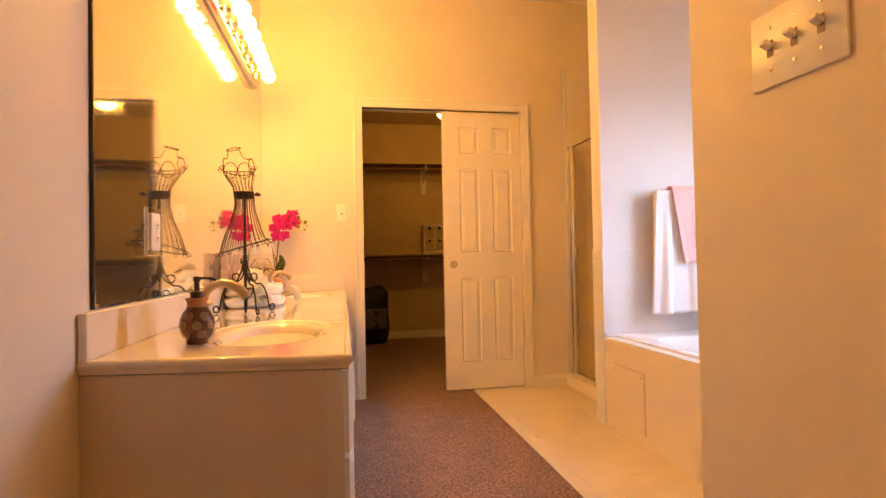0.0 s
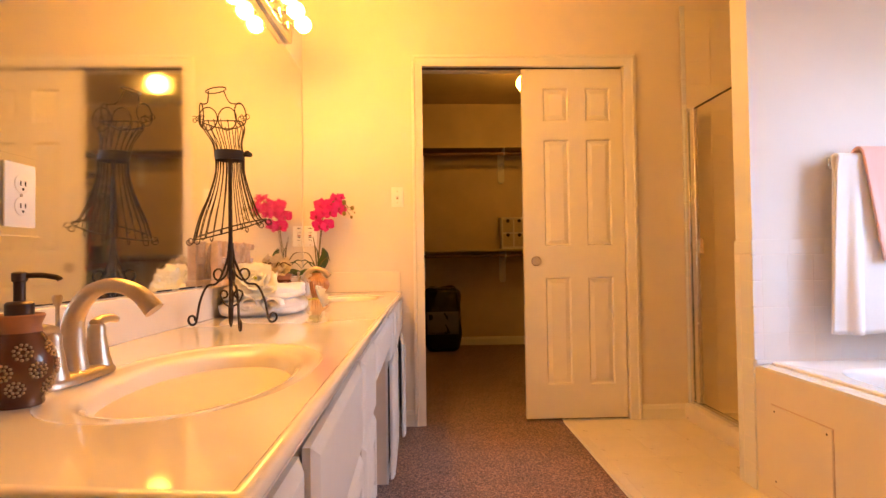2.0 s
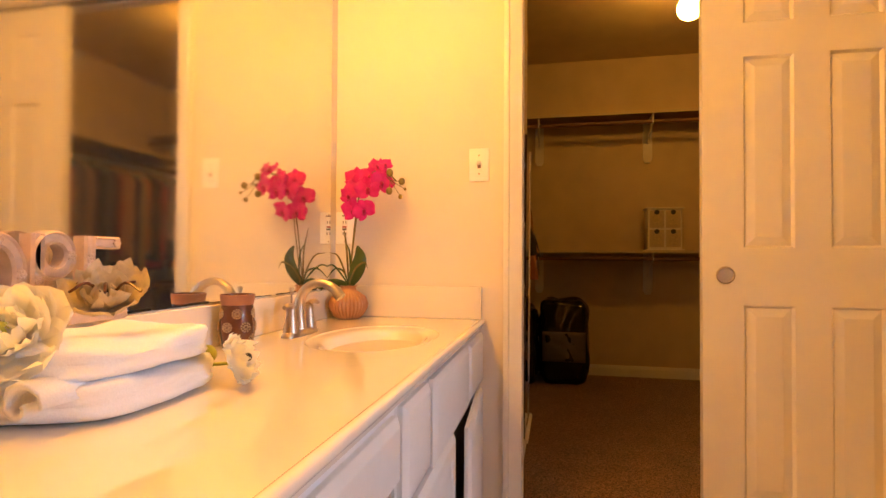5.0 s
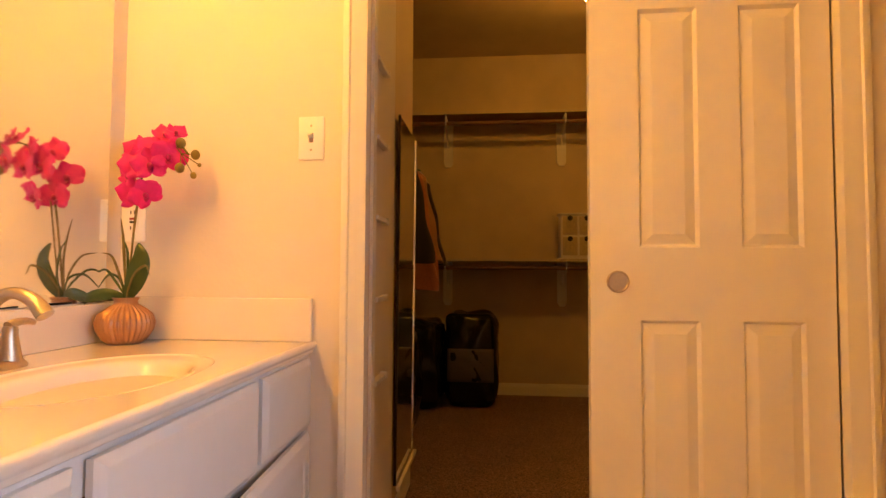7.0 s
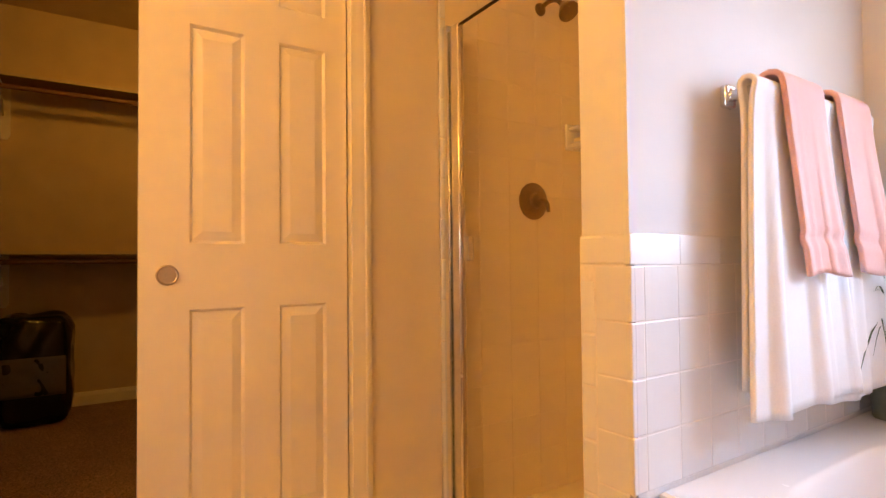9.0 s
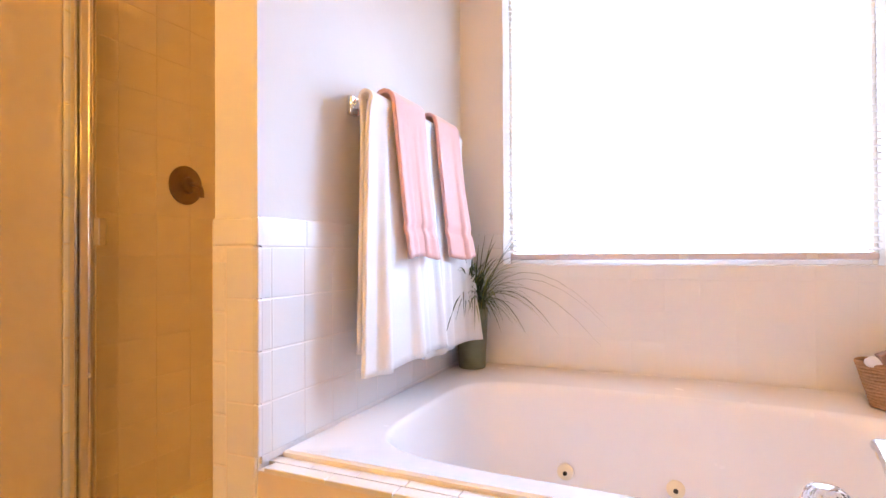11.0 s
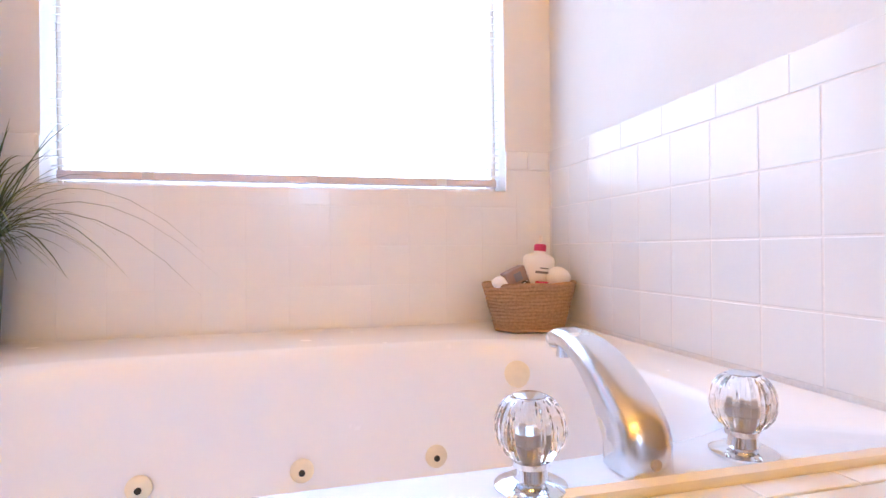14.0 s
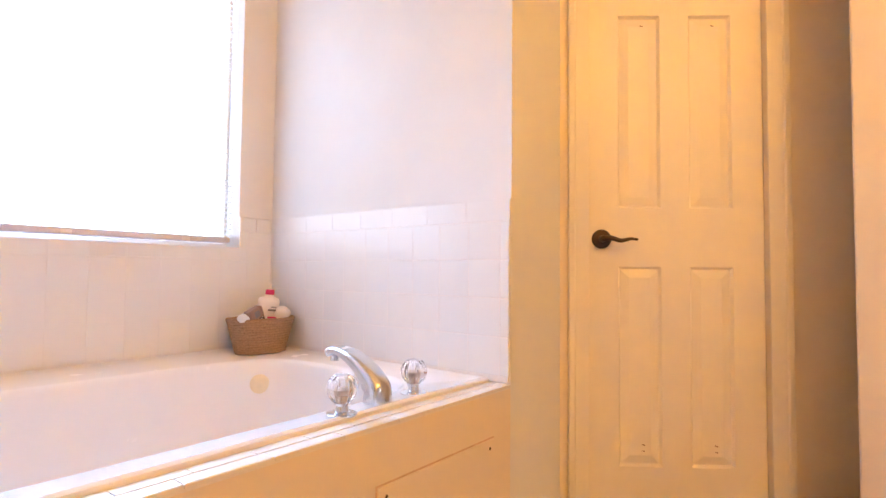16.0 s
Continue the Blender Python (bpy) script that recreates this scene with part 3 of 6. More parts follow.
def hatch(y0, y1, z0, z1, label):
    t = thing("access_panel", TUBX, (y0 + y1) / 2, (z0 + z1) / 2, label, "panel")
    w, h = (y1 - y0) / 2, (z1 - z0) / 2
    part("cover", box(-0.006, 0.0, -w, w, -h, h, 0.0015, 1), M_PANEL, t)
    part("reveal", box(-0.0012, 0.0, -w - 0.004, w + 0.004, -h - 0.004, h + 0.004), M_SIGN, t, "thin dark gap")
    for sy in (-1, 1):
        for sz in (-1, 1):
            part("screw", turned(lathe([(0.0042, 0.0), (0.0042, 0.001), (0.002, 0.002)], 10), pose(-0.0055, sy * (w - 0.022), sz * (h - 0.022), 0, -90)), M_BRONZE, t)


hatch(2.73, 3.05, 0.072, 0.390, "small square access panel screwed to the tub front")
hatch(1.70, 2.13, 0.05, 0.405, "cream access panel screwed below the taps")


# ---- window, blind and daylight ----
win = thing("window_1", EAST + 0.11, (WY0 + WY1) / 2, (WZ0 + WZ1) / 2, "white framed square window above the bathtub", "window", kind="structure")
hw, hh = (WY1 - WY0) / 2, (WZ1 - WZ0) / 2
bm = box(-0.02, 0.03, -hw, -hw + 0.014, -hh, hh, 0.003, 1)
add_box(bm, -0.02, 0.03, hw - 0.014, hw, -hh, hh, 0.003, 1)
add_box(bm, -0.02, 0.03, -hw + 0.014, hw - 0.014, hh - 0.02, hh, 0.003, 1)
add_box(bm, -0.02, 0.03, -hw + 0.014, hw - 0.014, -hh, -hh + 0.02, 0.003, 1)
part("window_frame", bm, M_TRIM, win)
pane = part("pane", box(0.004, 0.008, -hw + 0.014, hw - 0.014, -hh + 0.02, hh - 0.02), material("window_glass", (1, 1, 1), 0.0, trans=1.0, ior=1.02), win)
pane.visible_shadow = False
back = structure("backdrop", box(EAST + 0.6, EAST + 0.62, 0.2, 4.6, -0.4, 3.4), M_SKYGLOW, "overexposed white daylight outside the window", category="sky")

blind = thing("mini_blind", EAST + 0.06, (WY0 + WY1) / 2, WZ0, "white horizontal mini blind hanging in the window", "blind")
part("head_rail", box(-0.014, 0.014, -hw + 0.01, hw - 0.01, 2 * hh - 0.035, 2 * hh - 0.004, 0.002, 1), M_BLIND, blind)
part("bottom_rail", box(-0.012, 0.012, -hw + 0.008, hw - 0.012, 0.018, 0.042, 0.005), M_RAIL, blind, "grey-lilac bottom rail")
slat_bm = bmesh.new()
rows = []
for k in range(5):
    a = (k / 4 - 0.5)
    rows.append([(a * 0.024, y, 0.002 - 0.008 * a * a + 0.30 * a * 0.024) for y in (-hw + 0.001, hw - 0.001)])
add_rings(slat_bm, rows, False, False, closed=False)
slat = mesh_of("slat", slat_bm, M_BLIND, 60)
for i in range(50):
    lay(slat, blind, pose(0, 0, 0.052 + i * 0.0216), "slat")
for y in (-0.42, -0.04, 0.38):
    part("clip", box(-0.0135, -0.009, y - 0.016, y + 0.016, 0.020, 0.042, 0.002), M_BLIND, blind, "pale clip on the rail")
    part("ladder_cord", box(-0.0125, -0.0115, y - 0.0008, y + 0.0008, 0.04, 2 * hh - 0.03), M_BLIND, blind)


# ---- bathtub ----
def super_ring(cx, cy, ax, ay, z, n, power):
    out = []
    for i in range(n):
        a = 2 * math.pi * i / n
        c, s = math.cos(a), math.sin(a)
        out.append((cx + ax * math.copysign(abs(c) ** (2 / power), c), cy + ay * math.copysign(abs(s) ** (2 / power), s), z))
    return out


def rect_ring(ring, x0, x1, y0, y1, cx, cy, z):
    """The ring's points pushed outwards to a rectangle, with its four corners hit exactly."""
    out = []
    for x, y, _ in ring:
        dx, dy = x - cx, y - cy
        k = min((x1 - cx) / dx if dx > 1e-9 else 1e9, (x0 - cx) / dx if dx < -1e-9 else 1e9,
                (y1 - cy) / dy if dy > 1e-9 else 1e9, (y0 - cy) / dy if dy < -1e-9 else 1e9)
        out.append([cx + dx * k, cy + dy * k, z])
    for X in (x0, x1):
        for Y in (y0, y1):
            j = min(range(len(out)), key=lambda i: (out[i][0] - X) ** 2 + (out[i][1] - Y) ** 2)
            out[j] = [X, Y, z]
    return out


tub = thing("bathtub", 0, 0, 0, "glossy white drop-in whirlpool bathtub with almond jets", "bathtub")
N = 96
cx, cy = 2.015, 2.385
inner = super_ring(cx, cy, 0.385, 0.640, RIM, N, 5)
TX0, TX1, TY0, TY1 = 1.546, EAST - 0.009, SOUTHBAY + 0.010, PIER - 0.010
rings = [rect_ring(inner, TX0, TX1, TY0, TY1, cx, cy, RIM - 0.015), rect_ring(inner, TX0, TX1, TY0, TY1, cx, cy, RIM + 0.004),
         rect_ring(inner, TX0 + 0.008, TX1 - 0.003, TY0 + 0.003, TY1 - 0.003, cx, cy, RIM + 0.008),
         rect_ring(inner, TX0 + 0.016, TX1 - 0.02, TY0 + 0.02, TY1 - 0.02, cx, cy, RIM + 0.003), inner]
for ax, ay, z, p in ((0.378, 0.633, RIM - 0.004, 5), (0.371, 0.625, RIM - 0.016, 5), (0.364, 0.612, 0.48, 5), (0.350, 0.585, 0.35, 5), (0.325, 0.545, 0.22, 4.5), (0.295, 0.505, 0.155, 4), (0.24, 0.44, 0.128, 3.5), (0.10, 0.2, 0.122, 2.5)):
    rings.append(super_ring(cx, cy, ax, ay, z, N, p))
bm = bmesh.new()
add_rings(bm, rings, False, True)
part("shell", bm, M_TUB, tub, smooth=45)


def jet(y, z, r, hole, x=None, turn=0):
    x = x or cx + 0.322 + 0.19 * (z - 0.22)
    t = part("jet", turned(lathe([(r, 0.0), (r, 0.003), (r * 0.85, 0.006), (0.0, 0.006)], 28, cap1=False), pose(x - 0.004, y, z, 0, 0, turn) @ pose(0, 0, 0, 0, -83)), M_JET, tub, "round almond plastic jet", 40)
    if hole:
        h = part("nozzle", turned(lathe([(0.007, 0.0), (0.007, 0.003), (0.004, 0.004)], 14), pose(x - 0.011, y, z - 0.003, 0, -83)), M_SLOT, t)
    return t


for y in (2.050, 2.355, 2.68):
    jet(y, 0.272, 0.026, True)
jet(1.850, 0.455, 0.032, False, 2.330, -33)
bm = lathe([(0.036, 0.0), (0.036, 0.006), (0.030, 0.011), (0.0, 0.012)], 28, cap1=False)
ov = part("overflow_plate", turned(bm, pose(1.975, cy - 0.606, 0.465, -84)), M_CHROME, tub, "round chrome overflow plate", 40)
for dx in (-0.018, 0.018):
    part("screw", turned(lathe([(0.004, 0.0), (0.004, 0.002), (0.0, 0.003)], 10, cap1=False), pose(1.975 + dx, cy - 0.594, 0.463, -84)), M_SHBRONZE, ov)


# ---- tub taps ----
def crystal_knob(x, y):
    t = thing("tub_tap", x, y, RIM + 0.004, "faceted clear acrylic tap knob on a chrome base", "tap", group="tub taps")
    t.scale = (0.88, 0.88, 0.84)
    part("flange", lathe([(0.038, 0.0), (0.038, 0.003), (0.030, 0.007), (0.018, 0.010), (0.016, 0.022), (0.020, 0.024), (0.020, 0.030), (0.012, 0.032)], 32), M_CHROME, t, "chrome flange", 35)
    bm = lathe([(0.016, 0.030), (0.025, 0.036), (0.033, 0.048), (0.0365, 0.060), (0.0365, 0.072), (0.033, 0.084), (0.027, 0.093), (0.020, 0.098)], 60, ribs=12, rib=0.045)
    part("knob", bm, M_CRYSTAL, t, "clear fluted acrylic knob")
    part("stem", lathe([(0.010, 0.031), (0.010, 0.050), (0.013, 0.052), (0.013, 0.062), (0.006, 0.066)], 12), M_NICKEL, t)
    part("top_disc", lathe([(0.017, 0.0985), (0.017, 0.100), (0.012, 0.1015)], 20), M_CHROME, t, smooth=35)
    return t


crystal_knob(1.575, 2.143)
crystal_knob(1.590, 1.895)
spout = thing("tub_spout", 1.590, 2.022, RIM + 0.004, "curved wide chrome bath spout", "spout")
path = [((0.000, 0), 0.000, 0.030, 0.030), ((0.000, 0), 0.024, 0.030, 0.030), ((0.008, 0), 0.040, 0.030, 0.029), ((0.035, 0), 0.068, 0.029, 0.022), ((0.070, 0), 0.090, 0.027, 0.017),
        ((0.110, 0), 0.104, 0.024, 0.013), ((0.145, 0), 0.107, 0.022, 0.011), ((0.166, 0), 0.100, 0.020, 0.012)]
fine = path[:1]
for k in range(1, len(path) - 1):
    p0, p1, p2, p3 = [Vector((q[0][0], q[1], q[2], q[3])) for q in (path[k - 1], path[k], path[k + 1], path[min(k + 2, len(path) - 1)])]
    for u in (0.0, 0.25, 0.5, 0.75):
        v = 0.5 * (2 * p1 + (p2 - p0) * u + (2 * p0 - 5 * p1 + 4 * p2 - p3) * u * u + (3 * p1 - p0 - 3 * p2 + p3) * u ** 3)
        fine.append(((v[0], 0), v[1], v[2], v[3]))
path = fine + path[-1:]
rings = []
for k, ((x, y), z, wy, wt) in enumerate(path):
    prev, nxt = path[max(0, k - 1)], path[min(len(path) - 1, k + 1)]
    tx, tz = nxt[0][0] - prev[0][0], nxt[1] - prev[1]
    if k < 2:
        tx, tz = 0.0, 1.0
    L = math.hypot(tx, tz)
    nx, nz = tz / L, -tx / L
    ring = []
    for i in range(36):
        a = 2 * math.pi * i / 36
        u = math.copysign(abs(math.cos(a)) ** 0.70, math.cos(a))
        w = math.copysign(abs(math.sin(a)) ** 0.70, math.sin(a))
        ring.append((x + wt * u * nx, wy * w, z + wt * u * nz))
    rings.append(ring)
bm = bmesh.new()
add_rings(bm, rings)
part("body", bm, M_SPOUT, spout, smooth=80)
part("aerator", lathe([(0.011, 0.0), (0.011, 0.014), (0.009, 0.016)], 16, at=(0.152, 0, 0.080)), M_SPOUT, spout, smooth=40)
part("set_screw", turned(lathe([(0.0055, 0.0), (0.0055, 0.002), (0.0, 0.003)], 12, cap1=False), pose(-0.0295, 0, 0.012, 0, -90)), M_NICKEL, spout)

# ---- towel bar and towels ----
rail = thing("towel_bar", 1.825, PIER, 1.372, "square chrome towel bar on the bay wall", "towel bar")
for x in (0.0, 0.61):
    part("mount", box(x - 0.020, x + 0.020, -0.020, -0.001, -0.026, 0.026, 0.006, 3), M_CHROME, rail, smooth=40)
    part("post", box(x - 0.012, x + 0.012, -0.082, -0.018, -0.012, 0.012, 0.004, 2), M_CHROME, rail, smooth=40)
part("bar", box(-0.01, 0.62, -0.079, -0.062, -0.0085, 0.0085, 0.002), M_CHROME, rail, smooth=40)


def hanging_towel(name, x0, x1, zf, zb, lift, mat, label, flare=0.0, waves=3, amp=0.010, thick=0.009, seed=1, bands=(), skew=0.0, out=0.0):
    """A towel over the bar: back fall, fold over the bar and front fall, with soft folds that grow downwards."""
    rnd = random.Random(seed)
    yb, zt, r = PIER - 0.0705, 1.381 + lift, 0.0165 + lift * 0.9
    prof = []
    nb, nf = 14, 34
    rl = 0.0075 if lift == 0 else 0.030

    def gap(z):
        return rl + (r - rl) * math.exp(-(zt - z) / 0.03)

    for i in range(nb):
        zz = zb + (zt - zb) * i / nb
        prof.append((yb + gap(zz), zz, 0.5 * (1 - i / nb)))
    for i in range(7):
        a = math.pi * i / 6
        prof.append((yb + r * math.cos(a), zt + r * math.sin(a), 0.0))
    for i in range(1, nf + 1):
        zz = zt - (zt - zf) * i / nf
        prof.append((yb - gap(zz), zz, i / nf))
    nx = 48
    ph = [rnd.uniform(0, 6.28) for _ in range(4)]
    bm = bmesh.new()
    rows = []
    for y, z, d in prof:
        row = []
        for i in range(nx + 1):
            u = i / nx
            fold = math.sin(u * waves * 6.283 + ph[0]) + 0.5 * math.sin(u * waves * 2.3 * 6.283 + ph[1])
            side = -1 if y < yb else 1
            dx = flare * d * (u - 0.5) + skew * d * (1 if y < yb else 0) + 0.006 * d * math.sin(u * 9 + ph[2])
            dy = amp * (d ** 0.8) * fold * (1 if side < 0 else 0.15)
            dy = min(dy, 0.0) - abs(amp * d * 0.6) + 0.010 * d if side < 0 else max(-0.004, min(dy, 0.006))
            dy -= out * d ** 1.4 * (0.35 + 0.65 * u) if side < 0 else 0
            dz = 0.006 * d * math.sin(u * 5 + ph[3])
            for b in bands:
                if side < 0 and abs((1 - d) - b) < 0.012:
                    dy += 0.0045
            row.append((x0 + (x1 - x0) * u + dx, y + dy, z + dz))
        rows.append(row)
    add_rings(bm, rows, False, False, closed=False)
    ob = solid(name, bm, mat, label, "towel", smooth=80)
    s = ob.modifiers.new("thick", "SOLIDIFY")
    s.thickness, s.offset = thick, 0.0
    return ob


hanging_towel("bath_towel", 1.790, 2.150, 0.668, 0.72, 0.0, M_TOWEL, "white terry bath towel hanging in soft folds on the chrome bar", 0.10, 2.4, 0.016, 0.010, 3, out=0.035)
hanging_towel("bath_towel", 2.150, 2.415, 0.656, 0.72, 0.0, M_TOWEL, "second white terry bath towel hanging beside the window", 0.14, 1.6, 0.017, 0.010, 8, out=0.04)
hanging_towel("hand_towel", 1.886, 2.075, 0.962, 1.05, 0.014, M_PINK, "folded pink terry hand towel over the white towel", -0.04, 1.5, 0.007, 0.012, 5, (0.13, 0.17, 0.21, 0.25), 0.045, 0.042)
hanging_towel("hand_towel", 2.165, 2.350, 0.960, 1.05, 0.014, M_PINK, "folded pink terry hand towel beside the window", -0.03, 1.2, 0.007, 0.012, 6, (0.13, 0.17, 0.21, 0.25), 0.045, 0.055)

# ---- grass plant in a tin pot ----
plant = thing("potted_grass", 2.535, 3.070, RIM + 0.004, "green ornamental grass in a tapered grey-green tin pot", "plant")
part("pot", lathe([(0.0, 0.0), (0.049, 0.0), (0.051, 0.004), (0.062, 0.222), (0.064, 0.226), (0.062, 0.228), (0.059, 0.224), (0.058, 0.20), (0.0, 0.198)], 36, cap0=False, cap1=False), M_POT, plant, "dull grey-green tin pot", 40)
rnd = random.Random(11)


def blade(bm, base, heading, length, droop, width, tip=0.1):
    pts = []
    d = Vector((math.cos(heading), math.sin(heading), 0))
    n = 9
    for i in range(n + 1):
        t = i / n
        out = length * (0.35 * t + droop * t * t * 0.75)
        up = length * (t * 0.95 - droop * t * t * t * 0.95)
        pts.append(Vector(base) + d * out + Vector((0, 0, up)))
    side = Vector((-d.y, d.x, 0))
    rows = []
    for i, p in enumerate(pts):
        t = i / n
        w = width * (0.7 + 0.6 * t) * (1 - t ** 3) + 0.0002
        rows.append([p - side * w, p + Vector((0, 0, -w * 0.5)), p + side * w])
    add_rings(bm, rows, False, False, closed=False)


for k in range(150):
    a = rnd.uniform(0, 6.283)
    if math.sin(a) > 0.35:
        a = -a
    if math.cos(a) > 0.6:
        a = math.pi - a
    L = rnd.uniform(0.17, 0.40)
    droop = rnd.choice([rnd.uniform(0.05, 0.35), rnd.uniform(0.3, 0.6), rnd.uniform(0.7, 1.15)])
    if droop > 0.65:
        L *= 0.8
    bm = bmesh.new()
    r0 = rnd.uniform(0, 0.042)
    b = rnd.uniform(0, 6.283)
    blade(bm, (r0 * math.cos(b), r0 * math.sin(b), 0.195), a, L, droop, rnd.uniform(0.0014, 0.0034))
    part("blade", bm, M_GRASSY if k % 14 == 0 else M_GRASS, plant, smooth=80)
for a, L, droop, w in ((-1.75, 0.46, 0.95, 0.002), (-1.45, 0.42, 1.1, 0.0022), (-1.9, 0.50, 0.30, 0.0016), (-2.2, 0.44, 0.5, 0.002), (-1.6, 0.36, 1.25, 0.003)):
    bm = bmesh.new()
    blade(bm, (0.0, -0.02, 0.195), a, L, droop, w)
    part("blade", bm, M_GRASS, plant, smooth=80)

# ---- rope basket with toiletries ----
bk = thing("rope_basket", 2.470, 1.755, RIM + 0.004, "oval coiled jute rope basket on the tub corner", "basket", rz=0)
NB = 14
for k in range(NB):
    t = k / (NB - 1)
    ax, ay = 0.066 + 0.022 * t, 0.094 + 0.034 * t
    pts = []
    for i in range(40):
        a = 2 * math.pi * i / 40
        pts.append((ax * math.cos(a), ay * math.sin(a), 0.006 + t * 0.118 + 0.0012 * math.sin(a * 7 + k)))
    part("coil", tube(pts, 0.0056, 7, closed=True), M_ROPE, bk, smooth=80)
part("base", lathe([(0.0, 0.002), (0.062, 0.002), (0.066, 0.008), (0.0, 0.010)], 28, cap0=False, cap1=False), M_ROPE, bk)
part("stuffing", turned(lathe([(0.0, 0.06), (0.070, 0.06), (0.074, 0.085), (0.05, 0.10), (0.0, 0.104)], 24, cap0=False, cap1=False), Matrix.Diagonal((1.0, 1.42, 1.0, 1.0))), M_TOWEL, bk, "white cloth padding", 60)

lotion = thing("lotion_bottle", 2.462, 1.738, RIM + 0.088, "white lotion bottle with a raspberry cap and label", "bottle", rz=-75)
lotion.matrix_world = pose(2.462, 1.738, RIM + 0.088, 0, 6, -78) @ Matrix.Diagonal((1.18, 1.1, 1.08, 1))
rings = []
for z, a, b in ((0.0, 0.030, 0.019), (0.01, 0.034, 0.021), (0.06, 0.036, 0.022), (0.09, 0.042, 0.023), (0.10, 0.042, 0.022), (0.107, 0.036, 0.019), (0.113, 0.014, 0.014), (0.118, 0.013, 0.013)):
    rings.append([(a * math.cos(t), b * math.sin(t), z) for t in [2 * math.pi * i / 28 for i in range(28)]])
bm = bmesh.new()
add_rings(bm, rings)
part("body", bm, M_BOTTLE, lotion, smooth=50)
part("cap", lathe([(0.0145, 0.1185), (0.0145, 0.132), (0.012, 0.136)], 20), M_CAP, lotion, "raspberry plastic cap", 40)
part("nozzle", lathe([(0.004, 0.136), (0.004, 0.156), (0.0025, 0.158)], 10), M_BOTTLE, lotion)
part("label_stripe", box(-0.022, 0.022, -0.0245, -0.0215, 0.028, 0.043, 0.001, 1), M_CAP, lotion, "raspberry label stripe")
part("label_mark", box(-0.024, 0.024, -0.0245, -0.0225, 0.062, 0.068, 0.001, 1), M_INK, lotion)
part("label_mark", box(-0.012, 0.012, -0.0245, -0.0225, 0.074, 0.077, 0.001, 1), M_INK, lotion)
part("label_mark", box(-0.020, 0.020, -0.0245, -0.0225, 0.018, 0.0205, 0.001, 1), M_INK, lotion)
carton = thing("brown_carton", 2.440, 1.805, RIM + 0.085, "tilted mauve-brown cosmetics carton with dark square mark", "box")
carton.matrix_world = pose(2.425, 1.800, RIM + 0.108, 0, 0, -80) @ pose(0, 0, 0, 0, -22, 0)
part("body", box(-0.030, 0.030, -0.016, 0.016, -0.02, 0.066, 0.003), M_TUBEBROWN, carton)
part("label_mark", box(-0.010, 0.012, -0.0175, -0.0155, 0.034, 0.056), M_INK, carton)
part("label_mark", box(-0.022, 0.022, -0.0175, -0.0155, 0.022, 0.026), M_BOTTLE, carton)
puff = bmesh.new()
add_sphere(puff, (0, 0, 0), 0.034, 20, 12, (1, 1.15, 0.9))
for v in puff.verts:
    v.co *= 1 + 0.06 * noise.noise(v.co * 40)
ob = solid("rolled_washcloth", puff, M_TOWEL, "white rolled washcloth in the basket", "washcloth", smooth=80)
ob.location = (2.455, 1.682, RIM + 0.142)
bm = bmesh.new()
add_sphere(bm, (0, 0, 0), 0.022, 16, 10, (1, 1.2, 0.8))
ob = solid("cotton_ball", bm, M_TOWEL, "small white cotton puff in the basket", "cotton", smooth=80)
ob.location = (2.430, 1.850, RIM + 0.134)
bm = tube([(0, 0.010 * math.cos(a), 0.010 * math.sin(a)) for a in [i * 0.55 for i in range(10)]], 0.0022, 6)
ob = solid("hair_loop", bm, M_SLOT, "small black hair tie on the basket edge", "hair tie", smooth=60)
ob.location = (2.405, 1.795, RIM + 0.128)

# ---- shower ----
bm = box(1.665, 1.785, PIER + 0.12, NORTH, 0.0, 0.10, 0.012, 3)
structure("shower_curb", bm, M_FLOORTILE, "pale tiled shower curb", 40, "curb")
structure("shower_floor", box(1.785, EAST, PIER + 0.12, NORTH, 0.002, 0.035), M_SHTILE, "tan shower pan", category="floor")
bed_sh = structure("tiling_shower_back", box(1.690, EAST, NORTH - 0.0066, NORTH, 0.0, 2.50), M_SHGROUT, "tan glazed shower wall tiles", category="tiling")
SP = 0.152
shq = tile_mesh("tile", SP - 0.0009, SP - 0.0009, 0.008, M_SHTILE, 0.0008)
for j in range(16):
    for i in range(6):
        lay(shq, bed_sh, pose(1.722 + SP * (i + 0.5), NORTH, 0.06 + SP * (j + 0.5), 90))
edge_sh = tile_mesh("edge_tile", 0.030, SP - 0.003, 0.010, M_TILE, 0.005)
for j in range(16):
    lay(edge_sh, bed_sh, pose(1.705, NORTH, 0.10 + SP * (j + 0.5), 90), "edge_tile")
bed_she = structure("tiling_shower_side", box(EAST - 0.0066, EAST, PIER + 0.12, NORTH - 0.012, 0.0, 2.50), M_SHGROUT, "tan glazed shower side tiles", category="tiling")
for j in range(16):
    for i in range(5):
        lay(shq, bed_she, Matrix.Translation((EAST, PIER + 0.14 + SP * (i + 0.5), 0.06 + SP * (j + 0.5))) @ flip)
bed_shp = structure("tiling_shower_pier", box(1.70, EAST - 0.012, PIER + 0.12, PIER + 0.13, 0.0, 2.50), M_SHTILE, "tan shower tiles behind the partition", category="tiling")

